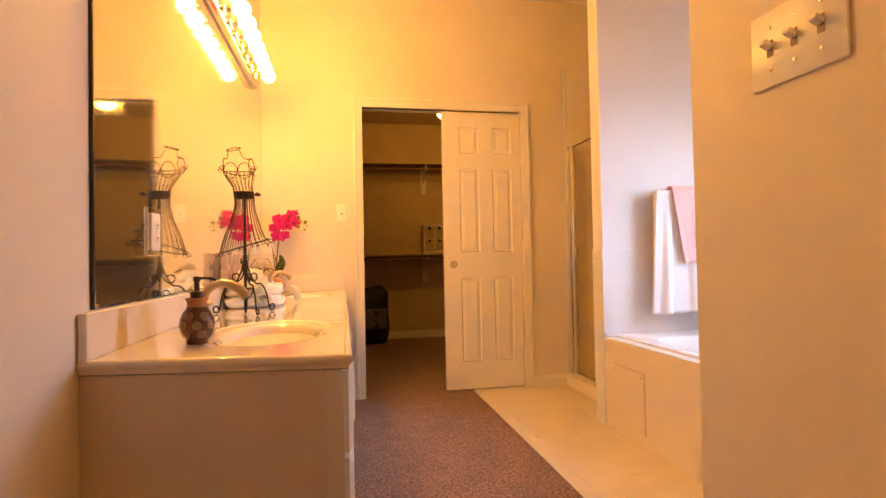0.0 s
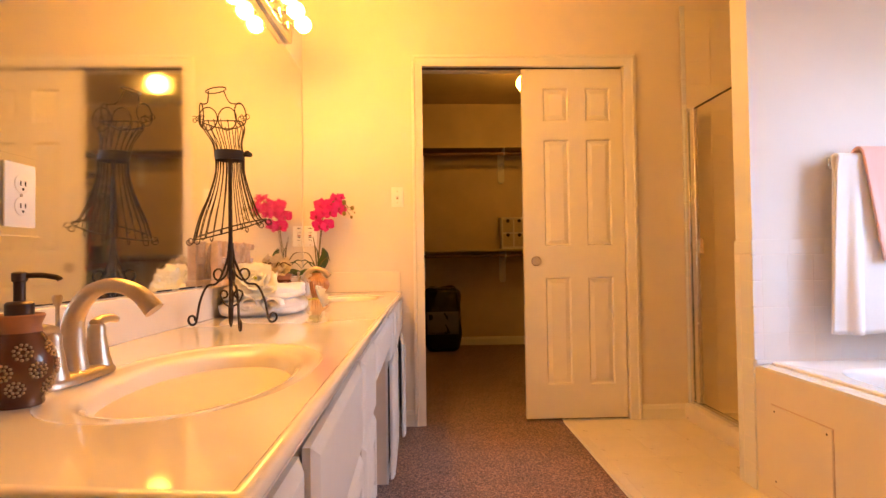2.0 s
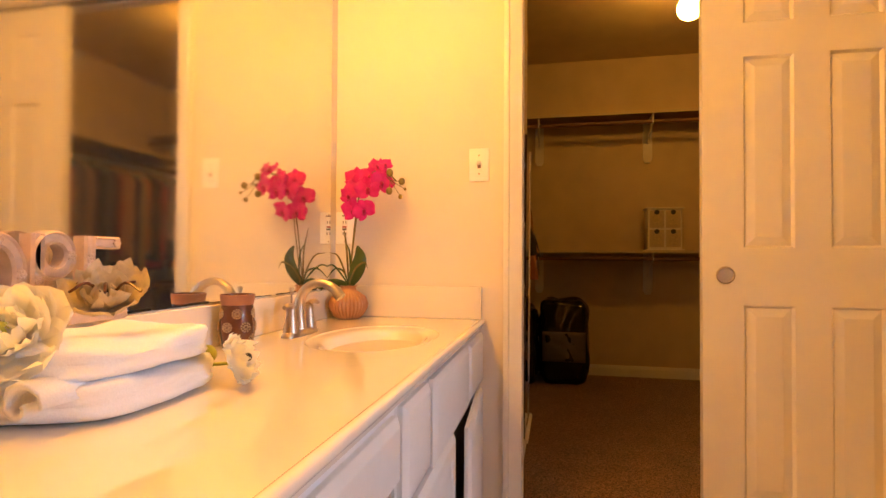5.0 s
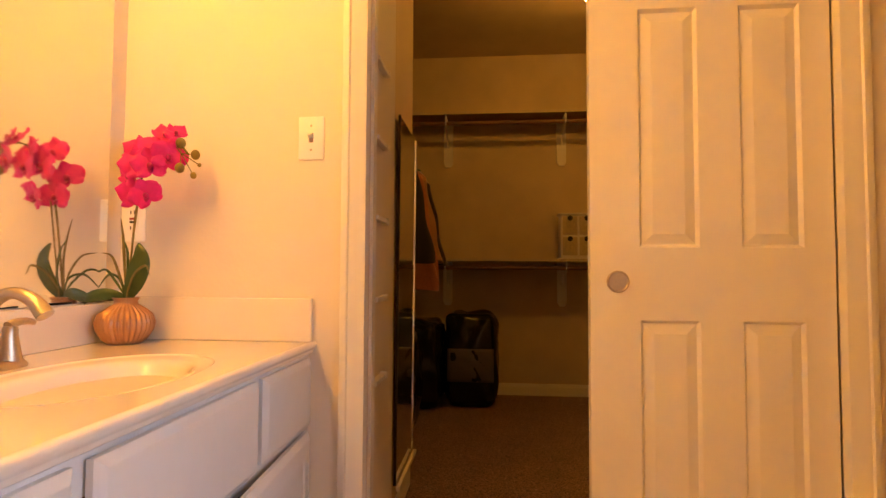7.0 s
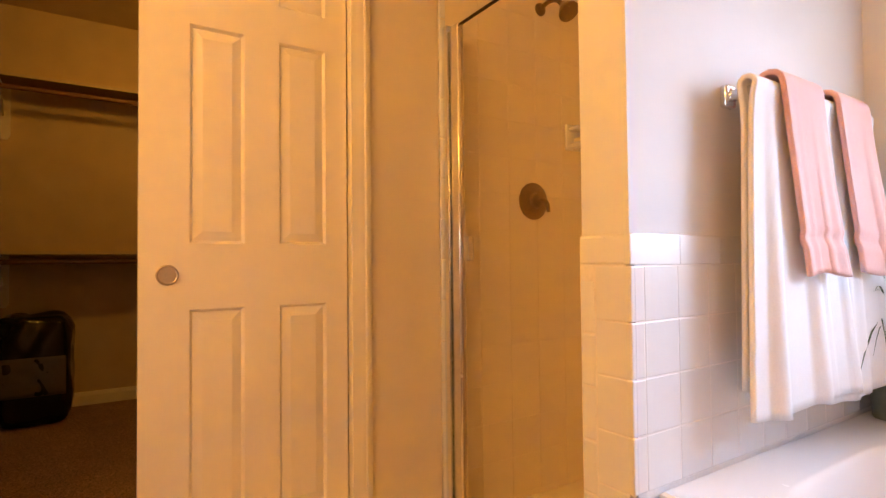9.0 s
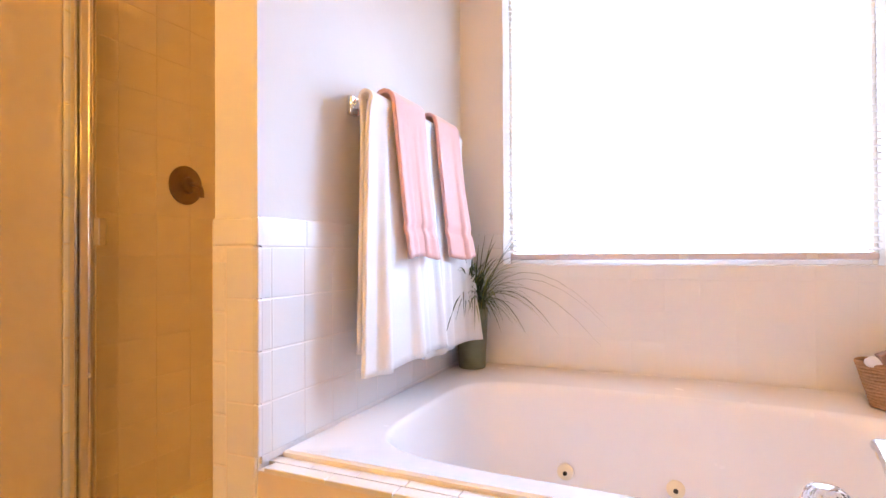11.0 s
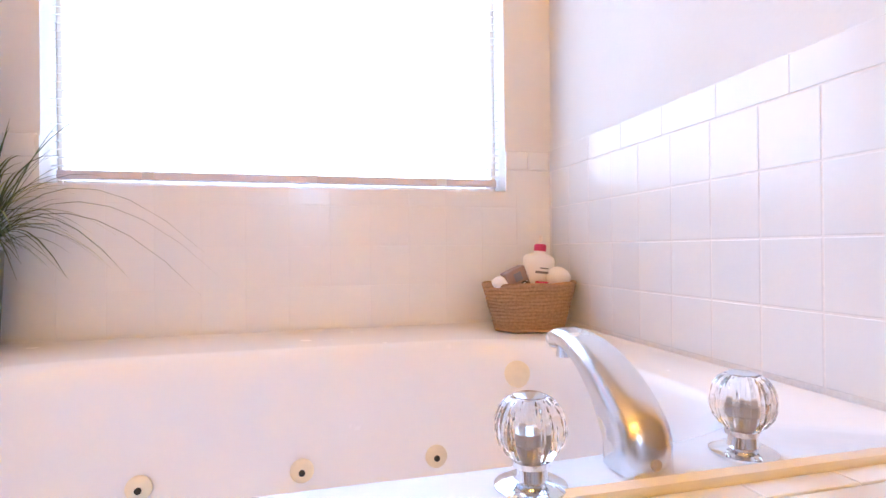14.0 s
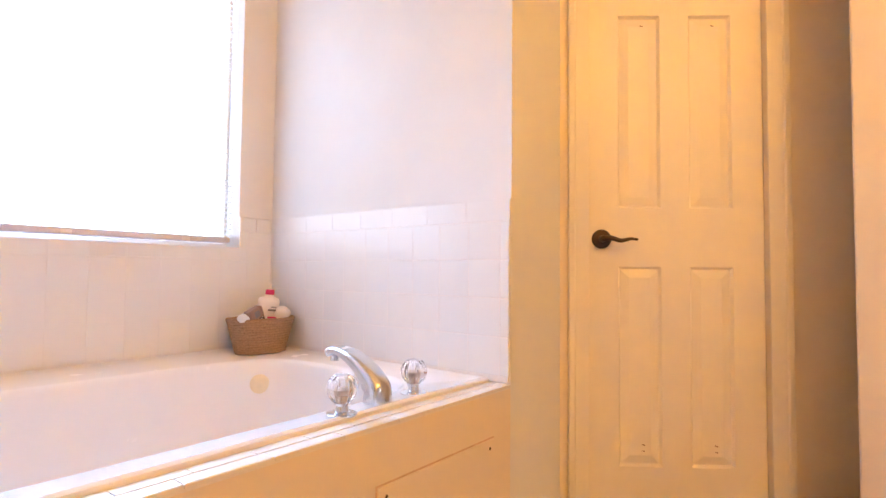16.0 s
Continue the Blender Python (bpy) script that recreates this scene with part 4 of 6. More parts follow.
sd = thing("shower_door", 1.722, 0, 0, "glass shower door in a slim chrome frame, closed", "shower door")
part("wall_jamb", box(-0.022, 0.022, NORTH - 0.045, NORTH - 0.011, 0.10, 1.885, 0.004), M_CHROME, sd, smooth=40)
part("stile", box(-0.014, 0.014, 4.055, 4.105, 0.115, 1.875, 0.006, 3), M_SATIN, sd, smooth=40)
part("gasket", box(-0.004, 0.004, 4.0495, 4.0545, 0.125, 1.865), M_NICKEL, sd, "thin grey gasket")
part("pane", box(-0.003, 0.003, PIER + 0.135, 4.049, 0.125, 1.865), M_GLASS, sd, "clear shower glass").visible_shadow = False
part("top_trim", box(-0.006, 0.006, PIER + 0.13, 4.055, 1.865, 1.874, 0.002, 1), M_BRONZE, sd)
part("sill_rail", box(-0.020, 0.020, PIER + 0.125, NORTH - 0.046, 0.10, 0.120, 0.005), M_CHROME, sd, smooth=40)
part("handle", box(-0.040, -0.015, 3.965, 3.995, 1.005, 1.090, 0.005), M_CHROME, sd, "small chrome pull", 40)

valve = thing("shower_valve", 2.155, NORTH - 0.008, 1.254, "round bronze shower valve with lever", "valve")
part("escutcheon", turned(lathe([(0.078, 0.0), (0.078, 0.004), (0.066, 0.010), (0.034, 0.016), (0.030, 0.030), (0.022, 0.034)], 36), pose(0, 0, 0, 90)), M_SHBRONZE, valve, smooth=40)
part("lever", tube(smooth_path([(0, -0.030, 0), (0.0, -0.055, 0.002), (0.020, -0.062, -0.012), (0.026, -0.064, -0.050)], 5), 0.008, 10), M_SHBRONZE, valve, smooth=60)
head = thing("overhead_shower", 2.21, NORTH - 0.008, 2.085, "bronze shower head on a short bent arm", "shower head")
part("flange", turned(lathe([(0.028, 0.0), (0.026, 0.008), (0.012, 0.012)], 24), pose(0, 0, 0, 90)), M_SHBRONZE, head, smooth=40)
part("arm", tube(smooth_path([(0, 0, 0), (0.0, -0.05, 0.012), (0.0, -0.10, 0.0), (0.0, -0.135, -0.035)], 5), 0.010, 10), M_SHBRONZE, head, smooth=60)
part("rose", turned(lathe([(0.014, 0.0), (0.018, 0.012), (0.024, 0.022), (0.042, 0.050), (0.044, 0.060), (0.036, 0.062)], 28), pose(0, -0.132, -0.030, 180 - 38)), M_SHBRONZE, head, smooth=40)
dish = thing("soap_dish", 2.415, NORTH - 0.008, 1.545, "white ceramic wall soap dish holding yellow soap", "soap dish")
bm = box(-0.068, 0.068, -0.012, 0.0, -0.055, 0.062, 0.006)
add_box(bm, -0.060, 0.060, -0.075, -0.011, -0.045, -0.025, 0.009, 3)
add_box(bm, -0.058, 0.058, -0.070, -0.011, 0.030, 0.048, 0.008, 3)
part("body", bm, M_TILE, dish, smooth=50)
soap = bmesh.new()
add_box(soap, 2.380, 2.450, NORTH - 0.07, NORTH - 0.025, 1.5205, 1.545, 0.01, 3)
solid("soap_bar", soap, M_JET, "yellow worn bar of soap in the dish", "soap", smooth=50)


# ---- long mirror ----
MY0, MY1, MZ0, MZ1 = 1.518, 4.096, 0.910, 2.112
mir = thing("wall_mirror", WEST, (MY0 + MY1) / 2, MZ0, "large frameless wall mirror above the vanity backsplash", "mirror")
part("glass", box(0.001, 0.006, -(MY1 - MY0) / 2, (MY1 - MY0) / 2, 0.0, MZ1 - MZ0), M_MIRROR, mir)
part("edge_strip", box(0.001, 0.009, -(MY1 - MY0) / 2 - 0.006, -(MY1 - MY0) / 2, 0.0, MZ1 - MZ0), M_MIRROREDGE, mir, "dark chipped mirror edge")
rnd = random.Random(4)
bm = bmesh.new()
for k in range(40):
    y = rnd.uniform(-1.3, 1.32)
    w = rnd.uniform(0.01, 0.05)
    add_box(bm, 0.0062, 0.0068, y - w, y + w, 0.0, rnd.uniform(0.002, 0.006))
tagged(part("silver_rot", bm, M_MIRROREDGE, mir, "black desilvering along the lower edge"), kind="stuff")

# ---- vanity light bar ----
bar = thing("vanity_light", WEST, 2.805, 2.178, "chrome strip light with twelve lit round bulbs", "light")
part("backplate", box(0.001, 0.045, -0.93, 0.93, -0.055, 0.055, 0.004), M_CHROME, bar, smooth=40)
for i in range(12):
    y = -0.825 + 0.15 * i
    s = part("socket", turned(lathe([(0.030, 0.0), (0.030, 0.006), (0.020, 0.012), (0.019, 0.040), (0.016, 0.042)], 20), pose(0.045, y, 0, 0, 90)), M_CHROME, bar, smooth=40)
    bm = bmesh.new()
    add_sphere(bm, (0.125, y, 0), 0.040, 20, 14)
    part("bulb", bm, M_BULB, bar, "lit frosted globe bulb", 80)

# ---- countertop ----
CT, CY0, CX0, CX1 = 0.803, 1.365, WEST, -0.033
top = thing("countertop", 0, 0, 0, "long glossy cream cultured-marble vanity top with two oval basins", "countertop")
SINKS = [(-0.268, 1.868), (-0.275, 3.650)]
NS = 64
bm = bmesh.new()
spans = [(CY0 + 0.02, 2.35), (3.15, NORTH - 0.001)]
FX = CX1 - 0.02


def skew(bm):
    """The vanity's free end runs slightly off square, so that its wall side starts further in."""
    for v in bm.verts:
        if v.co.y < 1.62:
            v.co.y += 0.085 * min(1.0, (1.62 - v.co.y) / (1.62 - CY0)) * max(0.0, min(1.0, (FX - v.co.x) / (FX - CX0)))
    return bm


def basin_rings(sx, sy, sa, sb, ya, yb):
    """Rings round an oval basin at common angles, the outermost a rectangle with true corners."""
    corners = [(x - sx, y - sy) for x in (CX0 + 0.001, FX) for y in (ya, yb)]
    fixed = [math.atan2(y, x) % (2 * math.pi) for x, y in corners]
    angles = sorted([a for a in [2 * math.pi * i / NS for i in range(NS)] if min(abs(a - f) for f in fixed) > 0.03] + fixed)
    edge = []
    for a in angles:
        c, q = math.cos(a), math.sin(a)
        k = min((FX - sx) / c if c > 1e-9 else 1e9, (CX0 + 0.001 - sx) / c if c < -1e-9 else 1e9, (yb - sy) / q if q > 1e-9 else 1e9, (ya - sy) / q if q < -1e-9 else 1e9)
        edge.append((sx + k * c, sy + k * q, CT))

    def oval(k, z):
        out = []
        for a in angles:
            c, q = math.cos(a), math.sin(a)
            rad = k * (abs(c / sa) ** 2.15 + abs(q / sb) ** 2.15) ** (-1 / 2.15)
            out.append((sx + rad * c, sy + rad * q, z))
        return out

    return [edge, oval(1.03, CT)] + [oval(k, z) for k, z in ((1.0, CT), (0.992, CT - 0.0015), (0.975, CT - 0.0030), (0.94, CT - 0.0040), (0.84, CT - 0.0058), (0.785, CT - 0.0095), (0.75, CT - 0.018), (0.71, CT - 0.040), (0.63, CT - 0.080), (0.50, CT - 0.115), (0.30, CT - 0.131), (0.10, CT - 0.136))]


for (sx, sy), (ya, yb), (sa, sb) in zip(SINKS, spans, ((0.182, 0.300), (0.172, 0.252))):
    add_rings(bm, basin_rings(sx, sy, sa, sb, ya, yb), False, True)
vs = [bm.verts.new(p) for p in ((CX0 + 0.001, 2.35, CT), (FX, 2.35, CT), (FX, 3.15, CT), (CX0 + 0.001, 3.15, CT))]
bm.faces.new(vs)
# rolled front and end edge
nose = [(0.0, 0.0), (0.006, 0.0035), (0.012, 0.002), (0.018, -0.004), (0.020, -0.013), (0.018, -0.021), (0.012, -0.027), (0.010, -0.033), (0.010, -0.040), (0.004, -0.044), (-0.02, -0.044)]
rings = []
for px, py, ox, oy in ((CX0 + 0.001, CY0 + 0.02, 0, -1), (FX, CY0 + 0.02, 1, -1), (FX, NORTH - 0.001, 1, 0)):
    rings.append([(px + ox * a, py + oy * a, CT + 0.72 * b) for a, b in nose])
add_rings(bm, rings, False, False, closed=False)
bmesh.ops.remove_doubles(bm, verts=bm.verts, dist=1e-5)
slab = part("slab", skew(bm), M_MARBLE, top, smooth=42)
for p in slab.data.polygons:
    if p.normal.z > 0.9995:
        p.use_smooth = False
part("backsplash", skew(box(WEST + 0.001, WEST + 0.021, CY0 + 0.002, NORTH - 0.001, CT, 0.907, 0.004, 3)), M_MARBLE, top, smooth=40)
part("side_splash", box(WEST + 0.022, -0.045, NORTH - 0.021, NORTH - 0.001, CT, 0.922, 0.004, 3), M_MARBLE, top, smooth=40)
for sx, sy in SINKS:
    part("drain", lathe([(0.026, 0.0), (0.026, 0.003), (0.018, 0.004), (0.016, 0.002), (0.0, 0.002)], 24, at=(sx, sy, CT - 0.1365), cap1=False), M_CHROME, top, "chrome drain ring", 40)


# ---- vanity cabinets ----
def front(name, parent, y0, y1, z0, z1, x=-0.055, tilt=0.0, label=""):
    """A white overlay front with a chamfered edge and raised field."""
    w, h = (y1 - y0) / 2, (z1 - z0) / 2
    bm = bmesh.new()
    rings = [[(dx, sy * (w - i), sz * (h - i)) for sy, sz in ((-1, -1), (1, -1), (1, 1), (-1, 1))] for i, dx in ((0.0, 0.0), (0.0, 0.010), (0.013, 0.019), (0.016, 0.020))]
    if min(w, h) > 0.07 and h > 0.1:
        rings += [[(dx, sy * (w - i), sz * (h - i)) for sy, sz in ((-1, -1), (1, -1), (1, 1), (-1, 1))] for i, dx in ((0.052, 0.020), (0.056, 0.015), (0.068, 0.0155), (0.078, 0.020))]
    add_rings(bm, rings)
    turned(bm, pose(x + w * abs(math.sin(radians(tilt))), (y0 + y1) / 2, (z0 + z1) / 2, 0, 0, tilt))
    return part(name, bm, M_CAB, parent, label, 25)


def cabinet(name, y0, y1, fronts, label, end=None):
    t = thing(name, 0, 0, 0, label, "cabinet", group="vanity cabinets")
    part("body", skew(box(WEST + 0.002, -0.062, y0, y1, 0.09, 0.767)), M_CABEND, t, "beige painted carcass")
    bm = bmesh.new()
    ys = sorted({y0, y1})
    add_box(bm, -0.0615, -0.055, y0, y0 + 0.03, 0.09, 0.768)
    add_box(bm, -0.0615, -0.055, y1 - 0.03, y1, 0.09, 0.768)
    add_box(bm, -0.0615, -0.055, y0 + 0.03, y1 - 0.03, 0.715, 0.768)
    add_box(bm, -0.0615, -0.055, y0 + 0.03, y1 - 0.03, 0.545, 0.595)
    add_box(bm, -0.0615, -0.055, y0 + 0.03, y1 - 0.03, 0.09, 0.130)
    part("face_frame", bm, M_CAB, t)
    # carcass is solid: this dark sheet paints the shade seen between the fronts
    part("inside", box(-0.0619, -0.0600, y0 + 0.03, y1 - 0.03, 0.13, 0.715), M_DARK, t, "thin dark sheet standing in for the shaded cabinet interior")
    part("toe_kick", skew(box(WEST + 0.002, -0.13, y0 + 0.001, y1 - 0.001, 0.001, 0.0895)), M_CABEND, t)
    for kind, a, b, z0, z1, tl in fronts:
        front(kind, t, a, b, z0, z1, tilt=tl)
    return t


UP, LO = (0.580, 0.762), (0.105, 0.568)
left_cab = cabinet("vanity_cabinet", 1.395, 2.450, [("drawer_front", 1.403, 1.572, *UP, 0), ("drawer_front", 1.600, 2.125, *UP, 0.8), ("drawer_front", 2.160, 2.432, *UP, 0), ("door", 1.403, 1.76, *LO, -0.6),
                   ("door", 1.785, 2.125, *LO, 0.5), ("drawer_front", 2.160, 2.432, 0.34, 0.568, 0), ("drawer_front", 2.160, 2.432, 0.105, 0.32, 0)], "white painted vanity cabinet with raised fronts beside the entrance")
right_cab = cabinet("vanity_cabinet", 3.115, NORTH - 0.002, [("drawer_front", 3.128, 3.318, *UP, 0), ("drawer_front", 3.345, 3.815, 0.572, 0.762, 0.6), ("drawer_front", 3.842, 4.135, *UP, 0),
                    ("door", 3.128, 3.605, *LO, 1.0), ("door", 3.640, 4.130, *LO, 4.0)], "white painted vanity cabinet with raised fronts, one door ajar")
knee = thing("knee_space_cabinet", 0, 0, 0, "white shallow drawer over the open knee space", "drawer", group="vanity cabinets")
part("body", box(WEST + 0.02, -0.062, 2.452, 3.113, 0.655, 0.767), M_CABEND, knee)
part("face_frame", box(-0.0615, -0.055, 2.452, 3.113, 0.735, 0.768), M_CAB, knee)
front("drawer_front", knee, 2.475, 3.095, 0.640, 0.755)
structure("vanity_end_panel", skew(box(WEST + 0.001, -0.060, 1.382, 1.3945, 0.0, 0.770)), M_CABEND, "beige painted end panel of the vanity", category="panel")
structure("vanity_end_stile", skew(box(-0.0955, -0.0548, 1.378, 1.3819, 0.0, 0.770, 0.001, 1)), M_CAB, "white corner stile of the vanity", category="panel")


# ---- plates ----
def plate(name, m, w, h, label, category, kind):
    """A cover plate on the local plane y = 0, facing -y."""
    t = new(name)
    t.matrix_world = m
    tagged(t, label, category)
    bm = box(-w / 2, w / 2, -0.006, 0.0, -h / 2, h / 2, 0.003, 2)
    part("cover", bm, M_PLASTIC, t, smooth=40)

    def screw(x, z):
        part("screw", turned(lathe([(0.0032, 0.0), (0.0032, 0.0008), (0.002, 0.0012)], 10), pose(x, -0.006, z, 90)), M_NICKEL, t)

    def toggle(x):
        part("slot", box(x - 0.006, x + 0.006, -0.0068, -0.0055, -0.013, 0.013), M_TUBEBROWN, t)
        part("toggle", turned(box(-0.0066, 0.0066, -0.016, 0.0, -0.005, 0.005, 0.0015, 1), pose(x, -0.006, 0.002, -25)), M_PLASTIC, t)
        screw(x, h / 2 - 0.027)
        screw(x, -h / 2 + 0.027)

    if kind == "switch":
        toggle(0)
    if kind == "triple":
        for x in (-0.046, 0, 0.046):
            toggle(x)
    if kind == "duplex":
        for z in (-0.0195, 0.0195):
            bm = lathe([(0.0165, 0.0), (0.0165, 0.002), (0.015, 0.003)], 24)
            o = part("outlet", turned(bm, pose(0, -0.006, z, 90)), M_PLASTIC, t, smooth=40)
            for x in (-0.0055, 0.0055):
                part("slot", box(x - 0.0012, x + 0.0012, -0.0097, -0.008, z - 0.003, z + 0.005), M_SLOT, t)
            part("slot", box(-0.0022, 0.0022, -0.0097, -0.008, z - 0.011, z - 0.007), M_SLOT, t)
        screw(0, 0)
    if kind == "gfci":
        part("face", box(-0.017, 0.017, -0.008, -0.0055, -0.034, 0.034, 0.001, 1), M_PLASTIC, t)
        for z in (-0.022, 0.022):
            for x in (-0.0055, 0.0055):
                part("slot", box(x - 0.0014, x + 0.0014, -0.0088, -0.0078, z - 0.005, z + 0.005), M_SLOT, t)
        part("test_button", box(-0.008, 0.008, -0.010, -0.0078, 0.001, 0.007), M_RED, t)
        part("reset_button", box(-0.008, 0.008, -0.010, -0.0078, -0.008, -0.002), M_SLOT, t)
        part("indicator", box(-0.012, 0.012, -0.0072, -0.0058, 0.044, 0.049), M_INK, t)
        screw(0, 0.052)
        screw(0, -0.052)
    return t


plate("light_switch", pose(-0.057, NORTH, 1.368), 0.074, 0.122, "white single toggle light switch on the cream wall", "switch", "switch")
plate("triple_switch", pose(0.625, 0.862, 1.333, 0, 0, -90), 0.172, 0.122, "white three-gang toggle switch plate by the entrance", "switch", "triple")
plate("gfci_outlet", pose(-0.578, NORTH, 1.139), 0.074, 0.122, "white safety outlet with red button beside the mirror", "outlet", "gfci")
plate("knee_outlet", pose(WEST + 0.001, 3.02, 0.47, 0, 0, 90), 0.074, 0.118, "white outlet on the wall in the knee space", "outlet", "duplex")
mo = plate("mirror_outlet", pose(WEST + 0.0105, 1.906, 1.108, 0, 0, 90), 0.072, 0.112, "white duplex outlet in a mirrored plate", "outlet", "duplex")
part("mirror_plate", box(-0.058, 0.058, 0.0005, 0.0042, -0.071, 0.071, 0.001, 1), M_MIRROR, mo, "bevelled mirrored backing plate")


# ---- basin taps ----
def basin_tap(x, y):
    t = thing("basin_tap", x, y, CT, "brushed nickel two-handle gooseneck tap", "tap", group="basin taps")
    t.scale = (1.0, 1.0, 0.98)
    bm = bmesh.new()
    rings = [super_ring(0, 0, a, b, z, 32, 3) for a, b, z in ((0.028, 0.088, 0.0), (0.028, 0.088, 0.006), (0.023, 0.082, 0.014), (0.015, 0.07, 0.017))]
    add_rings(bm, rings)
    part("base", bm, M_NICKEL, t, smooth=45)
    for s in (-1, 1):
        h = part("handle_post", lathe([(0.024, 0.012), (0.020, 0.028), (0.0135, 0.066), (0.014, 0.077), (0.011, 0.083)], 20, at=(0, s * 0.055, 0)), M_NICKEL, t, smooth=50)
        pts = smooth_path([(0, s * 0.050, 0.083), (0.0, s * 0.068, 0.089), (0.004, s * 0.088, 0.090), (0.006, s * 0.104, 0.086)], 5)
        bm = bmesh.new()
        add_tube(bm, pts, 0.008, 10, [0.010 - 0.004 * i / (len(pts) - 1) for i in range(len(pts))])
        part("lever", bm, M_NICKEL, h, smooth=60)
    pts = smooth_path([(0, 0, 0.012), (-0.004, 0, 0.06), (0.0, 0, 0.105), (0.024, 0, 0.140), (0.060, 0, 0.152), (0.098, 0, 0.138), (0.124, 0, 0.110)], 7)
    m = len(pts) - 1
    bm = bmesh.new()
    add_tube(bm, pts, 0.012, 14, [0.020 - 0.008 * min(1, i / (0.6 * m)) + 0.004 * max(0, (i / m - 0.7) / 0.3) for i in range(m + 1)])
    part("spout", bm, M_NICKEL, t, smooth=60)
    part("lift_rod", lathe([(0.003, 0.014), (0.003, 0.118), (0.006, 0.124), (0.008, 0.134), (0.005, 0.138)], 12, at=(-0.028, 0, 0)), M_NICKEL, t, smooth=50)
    return t


basin_tap(-0.500, 3.640)
basin_tap(-0.456, 1.825)


# ---- lacquer soap set ----
def inlay(parent, profile, rows, rad, seedn):
    """Flat petal rosettes on a turned body, each one joined mesh."""
    def radius(z):
        for (r0, z0), (r1, z1) in zip(profile, profile[1:]):
            if z0 <= z <= z1 and z1 > z0:
                return r0 + (r1 - r0) * (z - z0) / (z1 - z0)
        return profile[-1][0]

    k = 0
    for z, count, off in rows:
        for i in range(count):
            a0 = 2 * math.pi * (i + off) / count
            bm = bmesh.new()
            for ring, number in ((0.38, 6), (0.78, 11)):
                for q in range(number):
                    b = 2 * math.pi * q / number
                    du, dz = rad * ring * math.cos(b), rad * ring * math.sin(b)
                    r = radius(z + dz) + 0.0006
                    a = a0 + du / r
                    add_sphere(bm, (r * math.cos(a), r * math.sin(a), z + dz), rad * 0.17, 6, 4)
            part("rosette", bm, M_GOLDPETAL, parent, "gold flower inlay", 80)
            k += 1


soapd = thing("soap_dispenser", -0.430, 1.672, CT, "dark brown lacquer pump soap dispenser with gold flowers", "dispenser")
prof = [(0.0, 0.0), (0.030, 0.0), (0.031, 0.004), (0.030, 0.010), (0.040, 0.026), (0.0465, 0.050), (0.045, 0.070), (0.036, 0.092), (0.027, 0.108), (0.025, 0.118), (0.031, 0.132), (0.029, 0.134), (0.024, 0.128), (0.0, 0.126)]
soapd.scale = (0.9, 0.9, 0.88)
part("body", lathe(prof, 40, cap0=False, cap1=False), M_BROWN, soapd, smooth=50)
inlay(soapd, prof[1:9], ((0.030, 6, 0.0), (0.055, 7, 0.5), (0.082, 6, 0.2)), 0.0135, 2)
part("neck_band", lathe([(0.0278, 0.108), (0.0262, 0.118), (0.0318, 0.1325), (0.0300, 0.1348), (0.0245, 0.1300)], 40, cap0=False, cap1=False), M_TERRA, soapd, "terracotta neck band", 50)
part("collar", lathe([(0.018, 0.127), (0.018, 0.150), (0.015, 0.153), (0.0075, 0.154), (0.0075, 0.182), (0.010, 0.184), (0.010, 0.196), (0.006, 0.198)], 22), M_BRONZE, soapd, "dark bronze pump", 40)
part("spout", tube(smooth_path([(0, 0, 0.191), (0.025, 0.006, 0.192), (0.046, 0.011, 0.188), (0.050, 0.012, 0.184)], 4), 0.0042, 8), M_BRONZE, soapd, smooth=60)

cup = thing("tumbler", -0.543, 3.395, CT, "dark brown lacquer tumbler with gold flowers", "tumbler")
cup.scale = (1.13, 1.13, 1.06)
prof = [(0.0, 0.0), (0.029, 0.0), (0.031, 0.004), (0.036, 0.030), (0.0375, 0.052), (0.034, 0.078), (0.0325, 0.098), (0.036, 0.122), (0.034, 0.122), (0.030, 0.098), (0.030, 0.02), (0.0, 0.018)]
part("body", lathe(prof, 40, cap0=False, cap1=False), M_BROWN, cup, smooth=50)
part("rim_band", lathe([(0.0333, 0.099), (0.0367, 0.1215), (0.0350, 0.1230)], 40, cap0=False, cap1=False), M_TERRA, cup, "terracotta rim band", 50)
inlay(cup, prof[1:8], ((0.022, 5, 0.0), (0.050, 6, 0.5), (0.080, 5, 0.2)), 0.0125, 3)

# ---- orchid in a ribbed vase ----
orc = thing("orchid", -0.522, 4.058, CT, "magenta silk orchid in a ribbed copper vase", "orchid")
prof = [(0.0, 0.0), (0.040, 0.0), (0.052, 0.012), (0.066, 0.036), (0.069, 0.055), (0.062, 0.078), (0.040, 0.096), (0.029, 0.104), (0.028, 0.112), (0.033, 0.120), (0.030, 0.121), (0.025, 0.112), (0.0, 0.110)]
bm = bmesh.new()
rings = []
for r, z in prof[1:]:
    amp = 0.045 if 0.008 < z < 0.10 else 0.0
    rings.append([(r * (1 + amp * math.cos(30 * a)) * math.cos(a), r * (1 + amp * math.cos(30 * a)) * math.sin(a), z) for a in [2 * math.pi * i / 180 for i in range(180)]])
add_rings(bm, rings)
part("vase", bm, M_COPPER, orc, "ribbed copper-glazed vase", 70)
R = Vector((0.970, -0.243, 0))        # side-on direction of the spray
F = Vector((0.25, -0.968, 0))       # towards the room


def at(u, w, d=0.0):
    return Vector((0, 0, 0.12)) + R * u + Vector((0, 0, w)) + F * d


